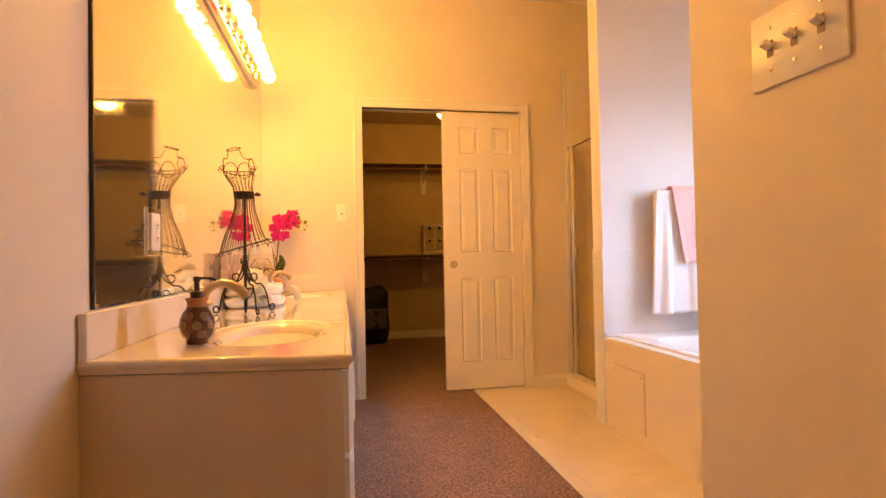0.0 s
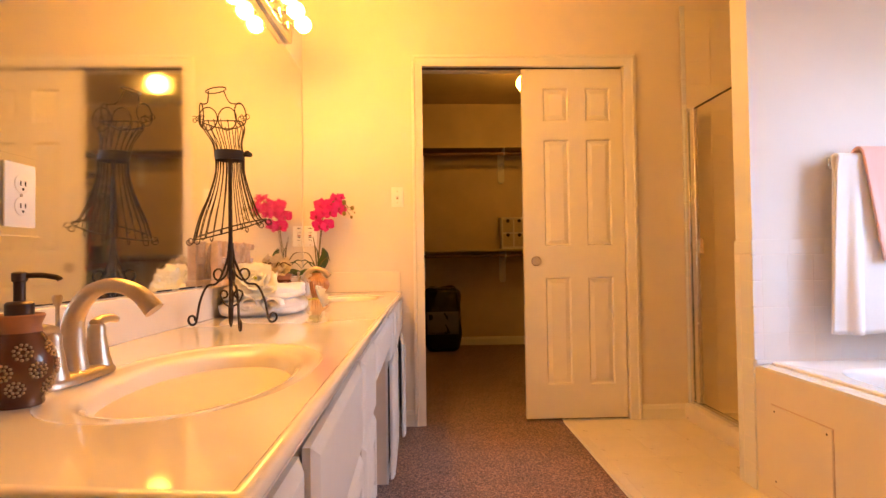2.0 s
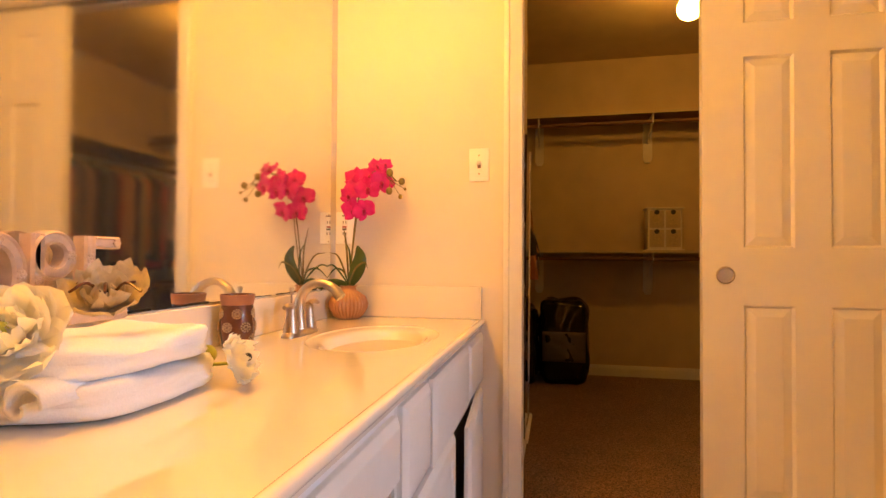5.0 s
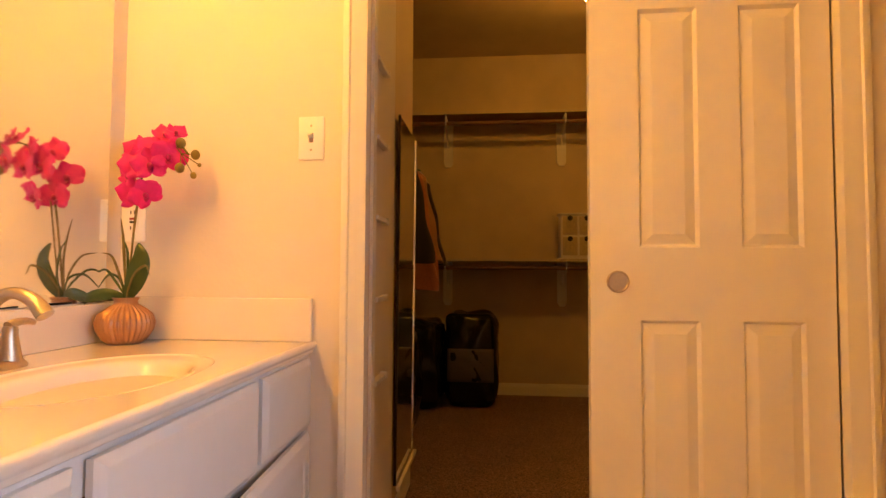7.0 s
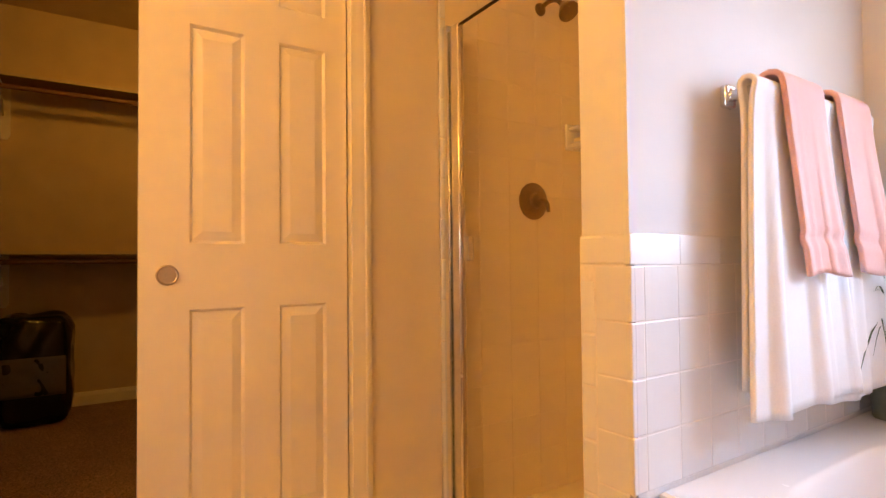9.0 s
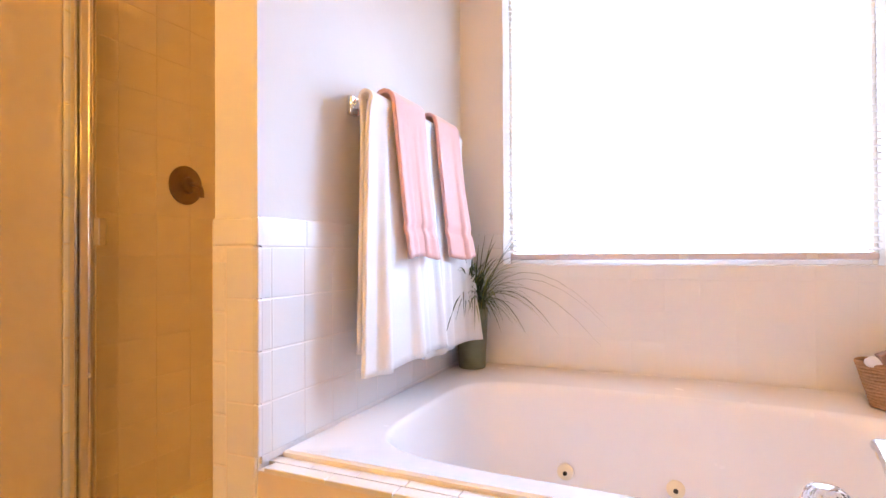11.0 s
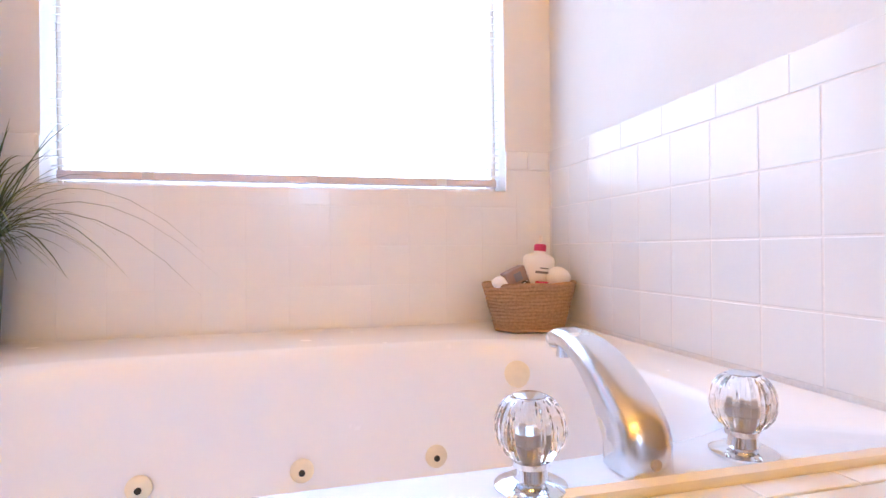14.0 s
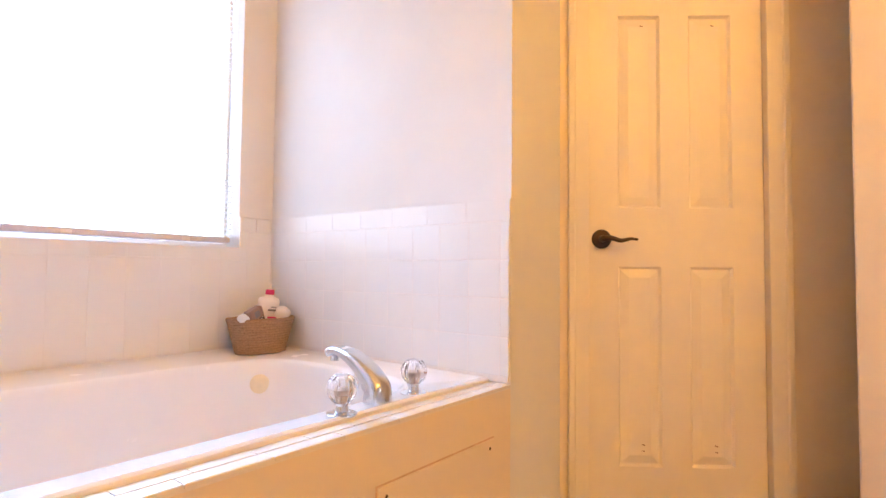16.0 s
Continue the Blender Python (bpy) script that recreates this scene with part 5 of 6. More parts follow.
spine = smooth_path([at(0.0, -0.02), at(0.012, 0.10), at(0.028, 0.24), at(0.05, 0.34), at(0.10, 0.405), at(0.155, 0.41), at(0.20, 0.37)], 6)
part("stem", tube(spine, 0.0028, 8), M_STEM, orc, smooth=60)
part("stem", tube(smooth_path([at(0.004, -0.02, 0.006), at(0.018, 0.12, 0.008), at(0.036, 0.26, 0.006)], 6), 0.0022, 8), M_STEM, orc, smooth=60)


def petal(bm, c, u, v, nrm, length, width, cup_k=0.25):
    rows = []
    n, k = 7, 5
    for i in range(n + 1):
        t = i / n
        w = width * math.sin(math.pi * min(1, 0.10 + t * 0.86)) ** 0.7
        row = []
        for j in range(-2, 3):
            s = j / 2
            row.append(c + u * (length * t) + v * (w * s) + nrm * (cup_k * length * t * t * 0.7 - cup_k * width * s * s * 0.8 + 0.002 * math.sin(9 * t + 3 * s)))
        rows.append(row)
    add_rings(bm, rows, False, False, closed=False)


rnd = random.Random(21)


def blossom(c, size, spin, yaw, pitch):
    nrm = (F + R * yaw + Vector((0, 0, pitch))).normalized()
    e1 = nrm.cross(Vector((0, 0, 1))).normalized()
    e2 = e1.cross(nrm).normalized()
    f = part("blossom", bmesh.new(), M_MAGENTA, orc)
    bm = bmesh.new()
    for k, (ang, L, W) in enumerate(((90, 1.0, 0.42), (215, 0.95, 0.40), (325, 0.95, 0.40), (15, 1.05, 0.62), (165, 1.05, 0.62))):
        a = radians(ang + spin + rnd.uniform(-8, 8))
        u = e1 * math.cos(a) + e2 * math.sin(a)
        petal(bm, c + nrm * (0.002 * (k > 2)), u, nrm.cross(u), nrm, size * L, size * W)
    old = f.data
    f.data = mesh_of("blossom", bm, M_MAGENTA, 60)
    bpy.data.meshes.remove(old)
    bm = bmesh.new()
    add_sphere(bm, c + nrm * 0.006 - e2 * 0.003, size * 0.16, 10, 6, (1, 1, 1.2))
    petal(bm, c, -e2, e1, nrm, size * 0.45, size * 0.18, 0.9)
    part("lip", bm, M_PETALC, f, "dark magenta lip", 60)


for px, py, size, spin, yaw, pitch, d in ((566, 292, .042, 10, -.4, .2, .012), (577, 314, .050, -20, -.1, .0, .022), (551, 330, .044, 25, -.6, .1, .0), (562, 362, .045, 0, -.3, -.2, .012), (590, 362, .042, -30, .2, -.3, .016),
                                          (603, 292, .044, 15, .1, .3, .010), (600, 318, .046, -10, .0, -.1, .024), (632, 306, .045, 20, .4, -.1, .012), (622, 271, .036, 45, .2, .9, .004), (640, 268, .030, -35, .6, .8, -.006)):
    blossom(at((px - 550) / 590, (522 - py) / 590, d), size, spin, yaw, pitch)
for px, py, r in ((652, 285, .0125), (651, 323, .012), (681, 305, .0115), (678, 336, .008), (689, 321, .005)):
    c = at((px - 550) / 590, (522 - py) / 590)
    bm = bmesh.new()
    add_sphere(bm, c, r, 12, 8, (1, 1, 1.15))
    part("bud", bm, M_BUD, orc, smooth=80)
    part("twig", tube([c, at(0.175, 0.375), at(0.15, 0.40)], 0.0013, 6), M_STEM, orc)


def strap_leaf(ctrl, width, mat):
    pts = smooth_path(ctrl, 5)
    rows = []
    n = len(pts) - 1
    for i, p in enumerate(pts):
        t = i / n
        tan = (pts[min(n, i + 1)] - pts[max(0, i - 1)]).normalized()
        side = tan.cross(F)
        side = side.normalized() if side.length > 0.2 else tan.cross(Vector((0, 0, 1))).normalized()
        w = width * math.sin(math.pi * (0.12 + 0.86 * t)) ** 0.8
        rows.append([p - side * w + F * w * 0.3, p, p + side * w + F * w * 0.3])
    bm = bmesh.new()
    add_rings(bm, rows, False, False, closed=False)
    ob = part("leaf", bm, mat, orc, smooth=80)
    s = ob.modifiers.new("thick", "SOLIDIFY")
    s.thickness = 0.0015


strap_leaf([at(0.005, 0.0), at(0.035, 0.05), at(0.05, 0.10), at(0.038, 0.145)], 0.026, M_LEAF)
strap_leaf([at(0.0, 0.0), at(-0.05, 0.010, 0.03), at(-0.10, 0.0, 0.05), at(-0.115, -0.015, 0.06)], 0.016, M_LEAF)
for tips in (((-0.03, 0.04), (-0.075, 0.075), (-0.13, 0.045)), ((-0.02, 0.05), (-0.06, 0.06), (-0.10, 0.02)), ((0.03, 0.06), (0.07, 0.085), (0.085, 0.06)), ((-0.005, 0.10), (-0.012, 0.16), (-0.022, 0.21)),
             ((-0.02, 0.06), (-0.05, 0.11), (-0.09, 0.12)), ((0.01, 0.05), (0.005, 0.12), (-0.01, 0.155))):
    strap_leaf([at(0, 0)] + [at(a, b, 0.01) for a, b in tips], 0.0035, M_STEM if tips[0][1] > 0.055 else M_LEAF)


# ---- wire dress form ----
form = thing("wire_dress_form", -0.448, 2.485, CT, "brown wire dress form on a scrolled stand", "dress form")
POLE = 0.455
form.scale = (1.06, 1.06, 1.06)
part("pole", lathe([(0.0055, 0.055), (0.0055, POLE)], 10), M_IRON, form, smooth=60)
part("finial", lathe([(0.002, 0.0), (0.006, 0.012), (0.007, 0.05), (0.0055, 0.06)], 10, at=(0, 0, 0.002)), M_IRON, form, smooth=60)


def spiral(c, r, a0, turns, u, w, n=22, shrink=0.75):
    return [c + (u * math.cos(a0 + turns * 6.283 * i / n) + w * math.sin(a0 + turns * 6.283 * i / n)) * r * (1 - shrink * i / n) for i in range(n + 1)]


UPV = Vector((0, 0, 1))
for ang in (-60, 42, 165):
    d = Vector((math.cos(radians(ang)), math.sin(radians(ang)), 0))
    path = smooth_path([UPV * 0.205 + d * 0.006, UPV * 0.175 + d * 0.012, UPV * 0.120 + d * 0.040, UPV * 0.110 + d * 0.072, UPV * 0.070 + d * 0.094, UPV * 0.015 + d * 0.106, UPV * 0.004 + d * 0.116], 5)
    path += spiral(UPV * 0.019 + d * 0.118, 0.015, -1.57, 0.8, d, UPV, 12, 0.45)[1:]
    part("foot", tube(path, 0.0032, 7), M_IRON, form, smooth=70)
    up = smooth_path([UPV * 0.225 + d * 0.005, UPV * 0.150 + d * 0.010, UPV * 0.125 + d * 0.030], 5) + spiral(UPV * 0.143 + d * 0.036, 0.018, -1.57, 0.85, d, UPV, 14, 0.45)[1:]
    part("scroll", tube(up, 0.0028, 7), M_IRON, form, smooth=70)
    low = smooth_path([UPV * 0.055 + d * 0.005, UPV * 0.066 + d * 0.022, UPV * 0.085 + d * 0.032], 4) + spiral(UPV * 0.087 + d * 0.020, 0.013, 0.0, 0.8, d, UPV, 12, 0.4)[1:]
    part("scroll", tube(low, 0.0026, 7), M_IRON, form, smooth=70)

TILT = Vector((-0.035, 0.01, 0))


def body_pt(a, rx, ry, z):
    lean = max(0, (z - POLE) / 0.18)
    z = z if z < 0.475 else 0.475 + (z - 0.475) * 0.86
    k = 0.82 + 0.14 * math.exp(-((z - 0.46) / 0.035) ** 2)
    return Vector((k * rx * math.cos(a), k * ry * math.sin(a), z)) + TILT * lean


HEM = lambda a: 0.260 + 0.028 * math.cos(a - 0.3)
for k in range(26):
    a = 2 * math.pi * k / 26
    pts = [body_pt(a, 0.038, 0.034, 0.452), body_pt(a, 0.045, 0.042, 0.410), body_pt(a, 0.066, 0.062, 0.350), body_pt(a, 0.092, 0.090, 0.295), body_pt(a, 0.112, 0.108, HEM(a))]
    path = smooth_path(pts, 4)
    d = Vector((math.cos(a), math.sin(a), 0))
    if k % 2 == 0:
        path += spiral(pts[-1] + d * 0.010 - UPV * 0.004, 0.0105, 2.2, 0.95, d, UPV, 12, 0.55)[1:]
    part("skirt_wire", tube(path, 0.0013, 5), M_IRON, form, smooth=70)
part("hem_ring", tube([body_pt(a, 0.113, 0.109, HEM(a) + 0.002) for a in [2 * math.pi * i / 48 for i in range(48)]], 0.0019, 6, closed=True), M_IRON, form, smooth=70)
bm = bmesh.new()
add_rings(bm, [[body_pt(a, r, r * 0.9, z) for a in [2 * math.pi * i / 36 for i in range(36)]] for r, z in ((0.036, 0.447), (0.0405, 0.447), (0.0405, 0.472), (0.036, 0.472))], False, False)
part("ribbon", bm, M_RIBBON, form, "dark brown ribbon belt", 50)
bm = bmesh.new()
for s in (-1, 1):
    add_tube(bm, smooth_path([Vector((0.040, -0.012, 0.460)), Vector((0.052, -0.012 + s * 0.010, 0.466)), Vector((0.058, -0.012 + s * 0.004, 0.458)), Vector((0.041, -0.012, 0.458))], 4), 0.0035, 6)
part("bow", bm, M_RIBBON, form, "small ribbon bow", 60)
for k in range(18):
    a = 2 * math.pi * k / 18
    top_r = 0.066 if math.cos(2 * a) > -0.3 else 0.060
    path = smooth_path([body_pt(a, 0.038, 0.034, 0.470), body_pt(a, 0.044, 0.040, 0.500), body_pt(a, top_r, 0.050, 0.545), body_pt(a, 0.062, 0.050, 0.562)], 4)
    part("bodice_wire", tube(path, 0.0013, 5), M_IRON, form, smooth=70)
part("bust_ring", tube([body_pt(a, 0.064, 0.051, 0.560 + 0.004 * math.cos(2 * a)) for a in [2 * math.pi * i / 40 for i in range(40)]], 0.0017, 6, closed=True), M_IRON, form, smooth=70)
for s in (-1, 1):
    c = body_pt(math.radians(-90), 0.0, 0.050, 0.548) + Vector((s * 0.025, 0, 0.012))
    part("bust_loop", tube([c + Vector((0.024 * math.cos(a), -0.002, 0.030 * math.sin(a))) for a in [2 * math.pi * i / 28 for i in range(28)]], 0.0016, 6, closed=True), M_IRON, form, smooth=70)
    sh = body_pt(0, 0.0, 0.0, 0.590) + Vector((s * 0.052, 0, 0))
    part("sleeve_ring", tube([sh + Vector((0.006 * math.cos(a) * s, 0.028 * math.cos(a), 0.030 * math.sin(a))) for a in [2 * math.pi * i / 28 for i in range(28)]], 0.0017, 6, closed=True), M_IRON, form, smooth=70)
    for q in range(3):
        part("sleeve_curl", tube(spiral(sh + Vector((s * 0.010, -0.02 + 0.02 * q, -0.02 + 0.01 * q)), 0.011, 1.0 + q, 1.1, Vector((s, 0.3, 0)).normalized(), UPV, 14, 0.7), 0.0011, 5), M_IRON, form, smooth=70)
    part("shoulder_wire", tube(smooth_path([sh + Vector((0, 0, 0.028)), body_pt(0, 0, 0, 0.628) + Vector((s * 0.030, 0, 0)), body_pt(0, 0, 0, 0.666) + Vector((s * 0.020, 0, 0))], 5), 0.0016, 6), M_IRON, form, smooth=70)
neck = body_pt(0, 0, 0, 0.668)
part("neck_ring", tube([neck + Vector((0.026 * math.cos(a), 0.020 * math.sin(a), 0.006 * math.cos(a))) for a in [2 * math.pi * i / 28 for i in range(28)]], 0.0017, 6, closed=True), M_IRON, form, smooth=70)


# ---- folded towels and flowers on the counter ----
def folded_towel(name, x0, x1, y0, y1, z0, h, label, seed, slant=0.30):
    """A thick folded towel: soft stacked layers with a rolled front edge."""
    rnd = random.Random(seed)
    bm = bmesh.new()
    add_box(bm, 0, 1, 0, 1, 0, 1)
    bmesh.ops.subdivide_edges(bm, edges=bm.edges, cuts=11, use_grid_fill=True)
    for v in bm.verts:
        u, w, t = v.co
        e = 5.0
        cu, cw, ct = 2 * u - 1, 2 * w - 1, 2 * t - 1
        k = (abs(cu) ** e + abs(cw) ** e + abs(ct) ** e) ** (1 / e)
        k = max(abs(cu), abs(cw), abs(ct)) / k if k > 1e-6 else 1
        p = Vector((cu * k, cw * k, ct * k))
        crease = 0.003 * math.exp(-((p.z) / 0.12) ** 2) * (1 if max(abs(p.x), abs(p.y)) > 0.85 else 0)
        n = noise.noise(Vector((p.x * 1.7 + seed, p.y * 1.7, p.z * 1.3))) * 0.012 + noise.noise(Vector((p.x * 6, p.y * 6, p.z * 5 + seed))) * 0.003
        X = (x0 + x1) / 2 + p.x * ((x1 - x0) / 2 - crease + n)
        Y = (y0 + y1) / 2 + p.y * ((y1 - y0) / 2 - crease + n)
        Z = z0 + h / 2 + p.z * (h / 2) + (n * 0.9 if p.z > 0 else 0)
        Y += slant * (X - x1) * (1 - w)
        v.co = (X, Y, max(z0, Z))
    return solid(name, bm, M_TOWEL, label, "towel", smooth=80, group="folded towels")


folded_towel("folded_towel", -0.590, -0.345, 2.790, 3.060, CT, 0.054, "folded white terry towel at the bottom of a stack", 1)
folded_towel("folded_towel", -0.588, -0.352, 2.800, 3.050, CT + 0.052, 0.052, "folded white terry towel on top of a stack", 2)
# rolled cloth ends facing the entrance
for k, (x, z) in enumerate(((-0.415, 0.840), (-0.488, 0.842))):
    pts = [Vector((x + (0.036 - 0.0026 * i) * math.cos(i * 0.55), 2.800 + 0.002 * (i % 2), z + (0.034 - 0.0024 * i) * math.sin(i * 0.55))) for i in range(13)]
    bm = bmesh.new()
    add_rings(bm, [[p + Vector((0, dy, 0)) for p in pts] for dy in (-0.055, 0.05)], False, False, closed=False)
    ob = solid("rolled_washcloth", bm, M_TOWEL, "white rolled washcloth in front of the towel stack", "washcloth", smooth=70, group="rolled washcloths")
    s = ob.modifiers.new("thick", "SOLIDIFY")
    s.thickness, s.offset = 0.008, 0


def bloom(t, c, nrm, size, layers, seed, mat):
    rnd = random.Random(seed)
    nrm = Vector(nrm).normalized()
    e1 = nrm.orthogonal().normalized()
    e2 = nrm.cross(e1)
    for li, (count, length, lift) in enumerate(layers):
        for k in range(count):
            a = 2 * math.pi * (k + 0.5 * (li % 2)) / count + rnd.uniform(-0.2, 0.2)
            u = (e1 * math.cos(a) + e2 * math.sin(a))
            bm = bmesh.new()
            rows = []
            side = nrm.cross(u)
            L = size * length * rnd.uniform(0.88, 1.1)
            for i in range(7):
                tt = i / 6
                w = L * 0.62 * math.sin(math.pi * (0.12 + 0.80 * tt)) ** 0.7
                row = []
                for j in range(-3, 4):
                    s = j / 3
                    row.append(Vector(c) + u * (L * tt * math.cos(lift * tt)) + nrm * (L * tt * math.sin(lift * tt) + L * 0.22 * s * s + 0.004 * size / 0.05 * math.sin(7 * s + k + 5 * tt) * tt) + side * (w * s))
                rows.append(row)
            add_rings(bm, rows, False, False, closed=False)
            part("petal", bm, mat, t, smooth=80)


peony = thing("silk_peony", 0, 0, 0, "large ruffled white silk flower resting on the towels", "flower")
bloom(peony, (-0.480, 2.785, 0.915), (0.45, -0.70, 0.60), 0.076, ((9, 1.0, 0.25), (8, 0.8, 0.7), (7, 0.6, 1.1), (5, 0.4, 1.4)), 5, M_WHITEPETAL)
bm = bmesh.new()
add_sphere(bm, (-0.470, 2.768, 0.931), 0.009, 10, 8)
part("centre", bm, M_GREEN, peony, "pale green flower centre", 80)
ruff = thing("fabric_flower", 0, 0, 0, "small cream and brown striped fabric flower on the towels", "flower")
bloom(ruff, (-0.440, 2.900, 0.952), (0.35, -0.5, 0.8), 0.062, ((8, 1.0, 0.45), (7, 0.7, 0.9), (5, 0.45, 1.3)), 9, M_STRAW)
bm = bmesh.new()
for k in range(7):
    a = 0.9 * k
    add_tube(bm, smooth_path([Vector((-0.440, 2.900, 0.957)), Vector((-0.440 + 0.03 * math.cos(a), 2.900 + 0.03 * math.sin(a), 0.984)), Vector((-0.440 + 0.058 * math.cos(a), 2.900 + 0.055 * math.sin(a), 0.972))], 4), 0.0022, 5)
part("brown_fringe", bm, M_BROWN, ruff, "dark brown fringe", 60)

ran = thing("silk_ranunculus", 0, 0, 0, "white silk ranunculus with green stem lying on the counter", "flower")
bloom(ran, (-0.310, 3.023, CT + 0.046), (0.80, 0.20, 0.30), 0.044, ((10, 1.0, 0.15), (10, 0.95, 0.5), (9, 0.85, 0.8), (8, 0.65, 1.1), (6, 0.45, 1.4)), 3, M_WHITEPETAL)
bm = bmesh.new()
add_sphere(bm, (-0.286, 3.029, CT + 0.053), 0.007, 10, 8)
part("centre", bm, M_SLOT, ran, "dark flower centre", 80)
part("stem", tube(smooth_path([(-0.295, 3.029, CT + 0.045), (-0.350, 3.043, CT + 0.036), (-0.405, 3.053, CT + 0.030)], 5), 0.0032, 8), M_GREEN, ran, "green stem", 60)
bm = bmesh.new()
add_sphere(bm, (-0.392, 3.071, CT + 0.046), 0.016, 12, 8, (1, 1, 1.05))
part("bud", bm, M_GREEN, ran, "green bud", 80)
part("twig", tube([(-0.370, 3.048, CT + 0.032), (-0.392, 3.068, CT + 0.040)], 0.0022, 6), M_GREEN, ran)

# ---- carved letter sign leaning on the backsplash ----
sign = thing("letter_sign", -0.574, 2.880, CT + 0.107, "whitewashed carved wooden sign of four joined letters", "sign", rz=90)
part("base", box(-0.186, 0.186, -0.020, 0.016, 0.0, 0.020, 0.005), M_SIGN, sign, smooth=40)


def stroke(bm, pts, width, closed=False):
    """A flat band with rounded ridges that follows the points in the local xz plane, facing -y."""
    c = [Vector((p[0], 0, p[1])) for p in pts]
    n = len(c)
    rings = []
    for k, p in enumerate(c):
        a = c[(k - 1) % n] if closed or k else p
        b = c[(k + 1) % n] if closed or k < n - 1 else p
        t = (b - a).normalized()
        side = Vector((-t.z, 0, t.x)) * width / 2
        rings.append([p - side + Vector((0, 0.012, 0)), p - side + Vector((0, -0.010, 0)), p - side * 0.72 + Vector((0, -0.015, 0)), p - side * 0.5 + Vector((0, -0.010, 0)),
                      p + side * 0.5 + Vector((0, -0.010, 0)), p + side * 0.72 + Vector((0, -0.015, 0)), p + side + Vector((0, -0.010, 0)), p + side + Vector((0, 0.012, 0))])
    if closed:
        add_rings(bm, rings + [rings[0]], False, False)
    else:
        add_rings(bm, rings)


def letter(x, strokes, loops, flowers):
    bm = bmesh.new()
    for pts in strokes:
        stroke(bm, [(x + a, b) for a, b in pts], 0.022)
    for cx_, cz_, ra, rb in loops:
        stroke(bm, [(x + cx_ + ra * math.cos(q), cz_ + rb * math.sin(q)) for q in [2 * math.pi * i / 26 for i in range(26)]], 0.022, True)
    ob = part("letter", bm, M_SIGN, sign)
    for a, b in flowers:
        fb = bmesh.new()
        for q in range(6):
            add_sphere(fb, (x + a + 0.0055 * math.cos(q * 1.047), -0.0125, b + 0.0055 * math.sin(q * 1.047)), 0.0034, 6, 4)
        add_sphere(fb, (x + a, -0.0125, b), 0.0034, 6, 4)
        part("carved_flower", fb, M_SIGN, ob)


T, Z1 = 0.031, 0.148
letter(-0.140, [[(-T, 0.021), (-T, Z1)], [(T, 0.021), (T, Z1)], [(-T + 0.011, 0.085), (T - 0.011, 0.085)]], [], [(-T, 0.05), (-T, 0.12), (T, 0.05), (T, 0.12)])
letter(-0.046, [], [(0, 0.085, 0.034, 0.052)], [(0.034, 0.085), (-0.034, 0.085), (0, 0.137), (0, 0.033)])
letter(0.046, [[(-T, 0.021), (-T, Z1)]], [(-0.002, 0.114, 0.028, 0.029)], [(-T, 0.04), (-T, 0.075), (0.026, 0.114)])
letter(0.140, [[(-T, 0.021), (-T, Z1)], [(-T + 0.011, 0.137), (T, 0.137)], [(-T + 0.011, 0.085), (T - 0.004, 0.085)], [(-T + 0.011, 0.032), (T + 0.004, 0.032)]], [], [(-T, 0.055), (-T, 0.11), (T - 0.006, 0.137)])

# ---- closet: shelves, brackets, rods ----
def shelf(name, x0, x1, y0, y1, z, label):
    t = thing(name, 0, 0, z, label, "shelf", group="closet shelves")
    part("board", box(x0, x1, y0, y1, -0.018, 0.0, 0.002, 1), M_SHELF, t)
    part("lip", box(x0, x1, y0 - 0.004, y0 - 0.0005, -0.019, 0.002) if y1 - y0 < 1 else box(x0 - 0.004, x0 - 0.0005, y0, y1, -0.019, 0.002), M_SHELFW, t, "pale front edge")
    return t


def rod(name, a, b, r=0.016):
    return solid(name, tube([a, b], r, 14), M_SHELF, "dark wooden closet rod under the shelf", "rod", smooth=50, group="closet rods")


shelf("closet_shelf", -1.19, 2.59, 6.84, 7.145, 2.250, "long upper closet shelf of dark stained board")
shelf("closet_shelf", -1.19, 2.59, 6.84, 7.145, 1.100, "long lower closet shelf of dark stained board")
rod("closet_rod", (-1.19, 6.88, 2.170), (2.59, 6.88, 2.170))
rod("closet_rod", (-1.19, 6.88, 1.032), (2.59, 6.88, 1.032))
for z in (2.232, 1.082):
    for x in (-0.80, 0.075, 1.005, 1.90):
        t = thing("shelf_bracket", x, 7.145, z, "white painted closet shelf bracket", "bracket", group="shelf brackets")
        rings = [[(a, -0.002 if s == 0 else -0.018, b) for a, b in ((-0.038, 0.0), (0.038, 0.0), (0.038, -0.33), (0.022, -0.36), (-0.022, -0.36), (-0.038, -0.33))] for s in (0, 1)]
        bm = bmesh.new()
        add_rings(bm, rings)
        part("board", bm, M_TRIM, t)
        bm = bmesh.new()
        add_tube(bm, smooth_path([Vector((0, -0.02, -0.20)), Vector((0, -0.13, -0.11)), Vector((0, -0.26, -0.03)), Vector((0, -0.275, -0.005))], 5), 0.008, 8)
        add_tube(bm, [Vector((0, -0.02, -0.006)), Vector((0, -0.285, -0.006))], 0.006, 8)
        add_tube(bm, smooth_path([Vector((0, -0.282, -0.006)), Vector((0, -0.288, -0.05)), Vector((0, -0.265, -0.085)), Vector((0, -0.240, -0.062))], 5), 0.006, 8)
        part("arm", bm, M_TRIM, t, smooth=60)

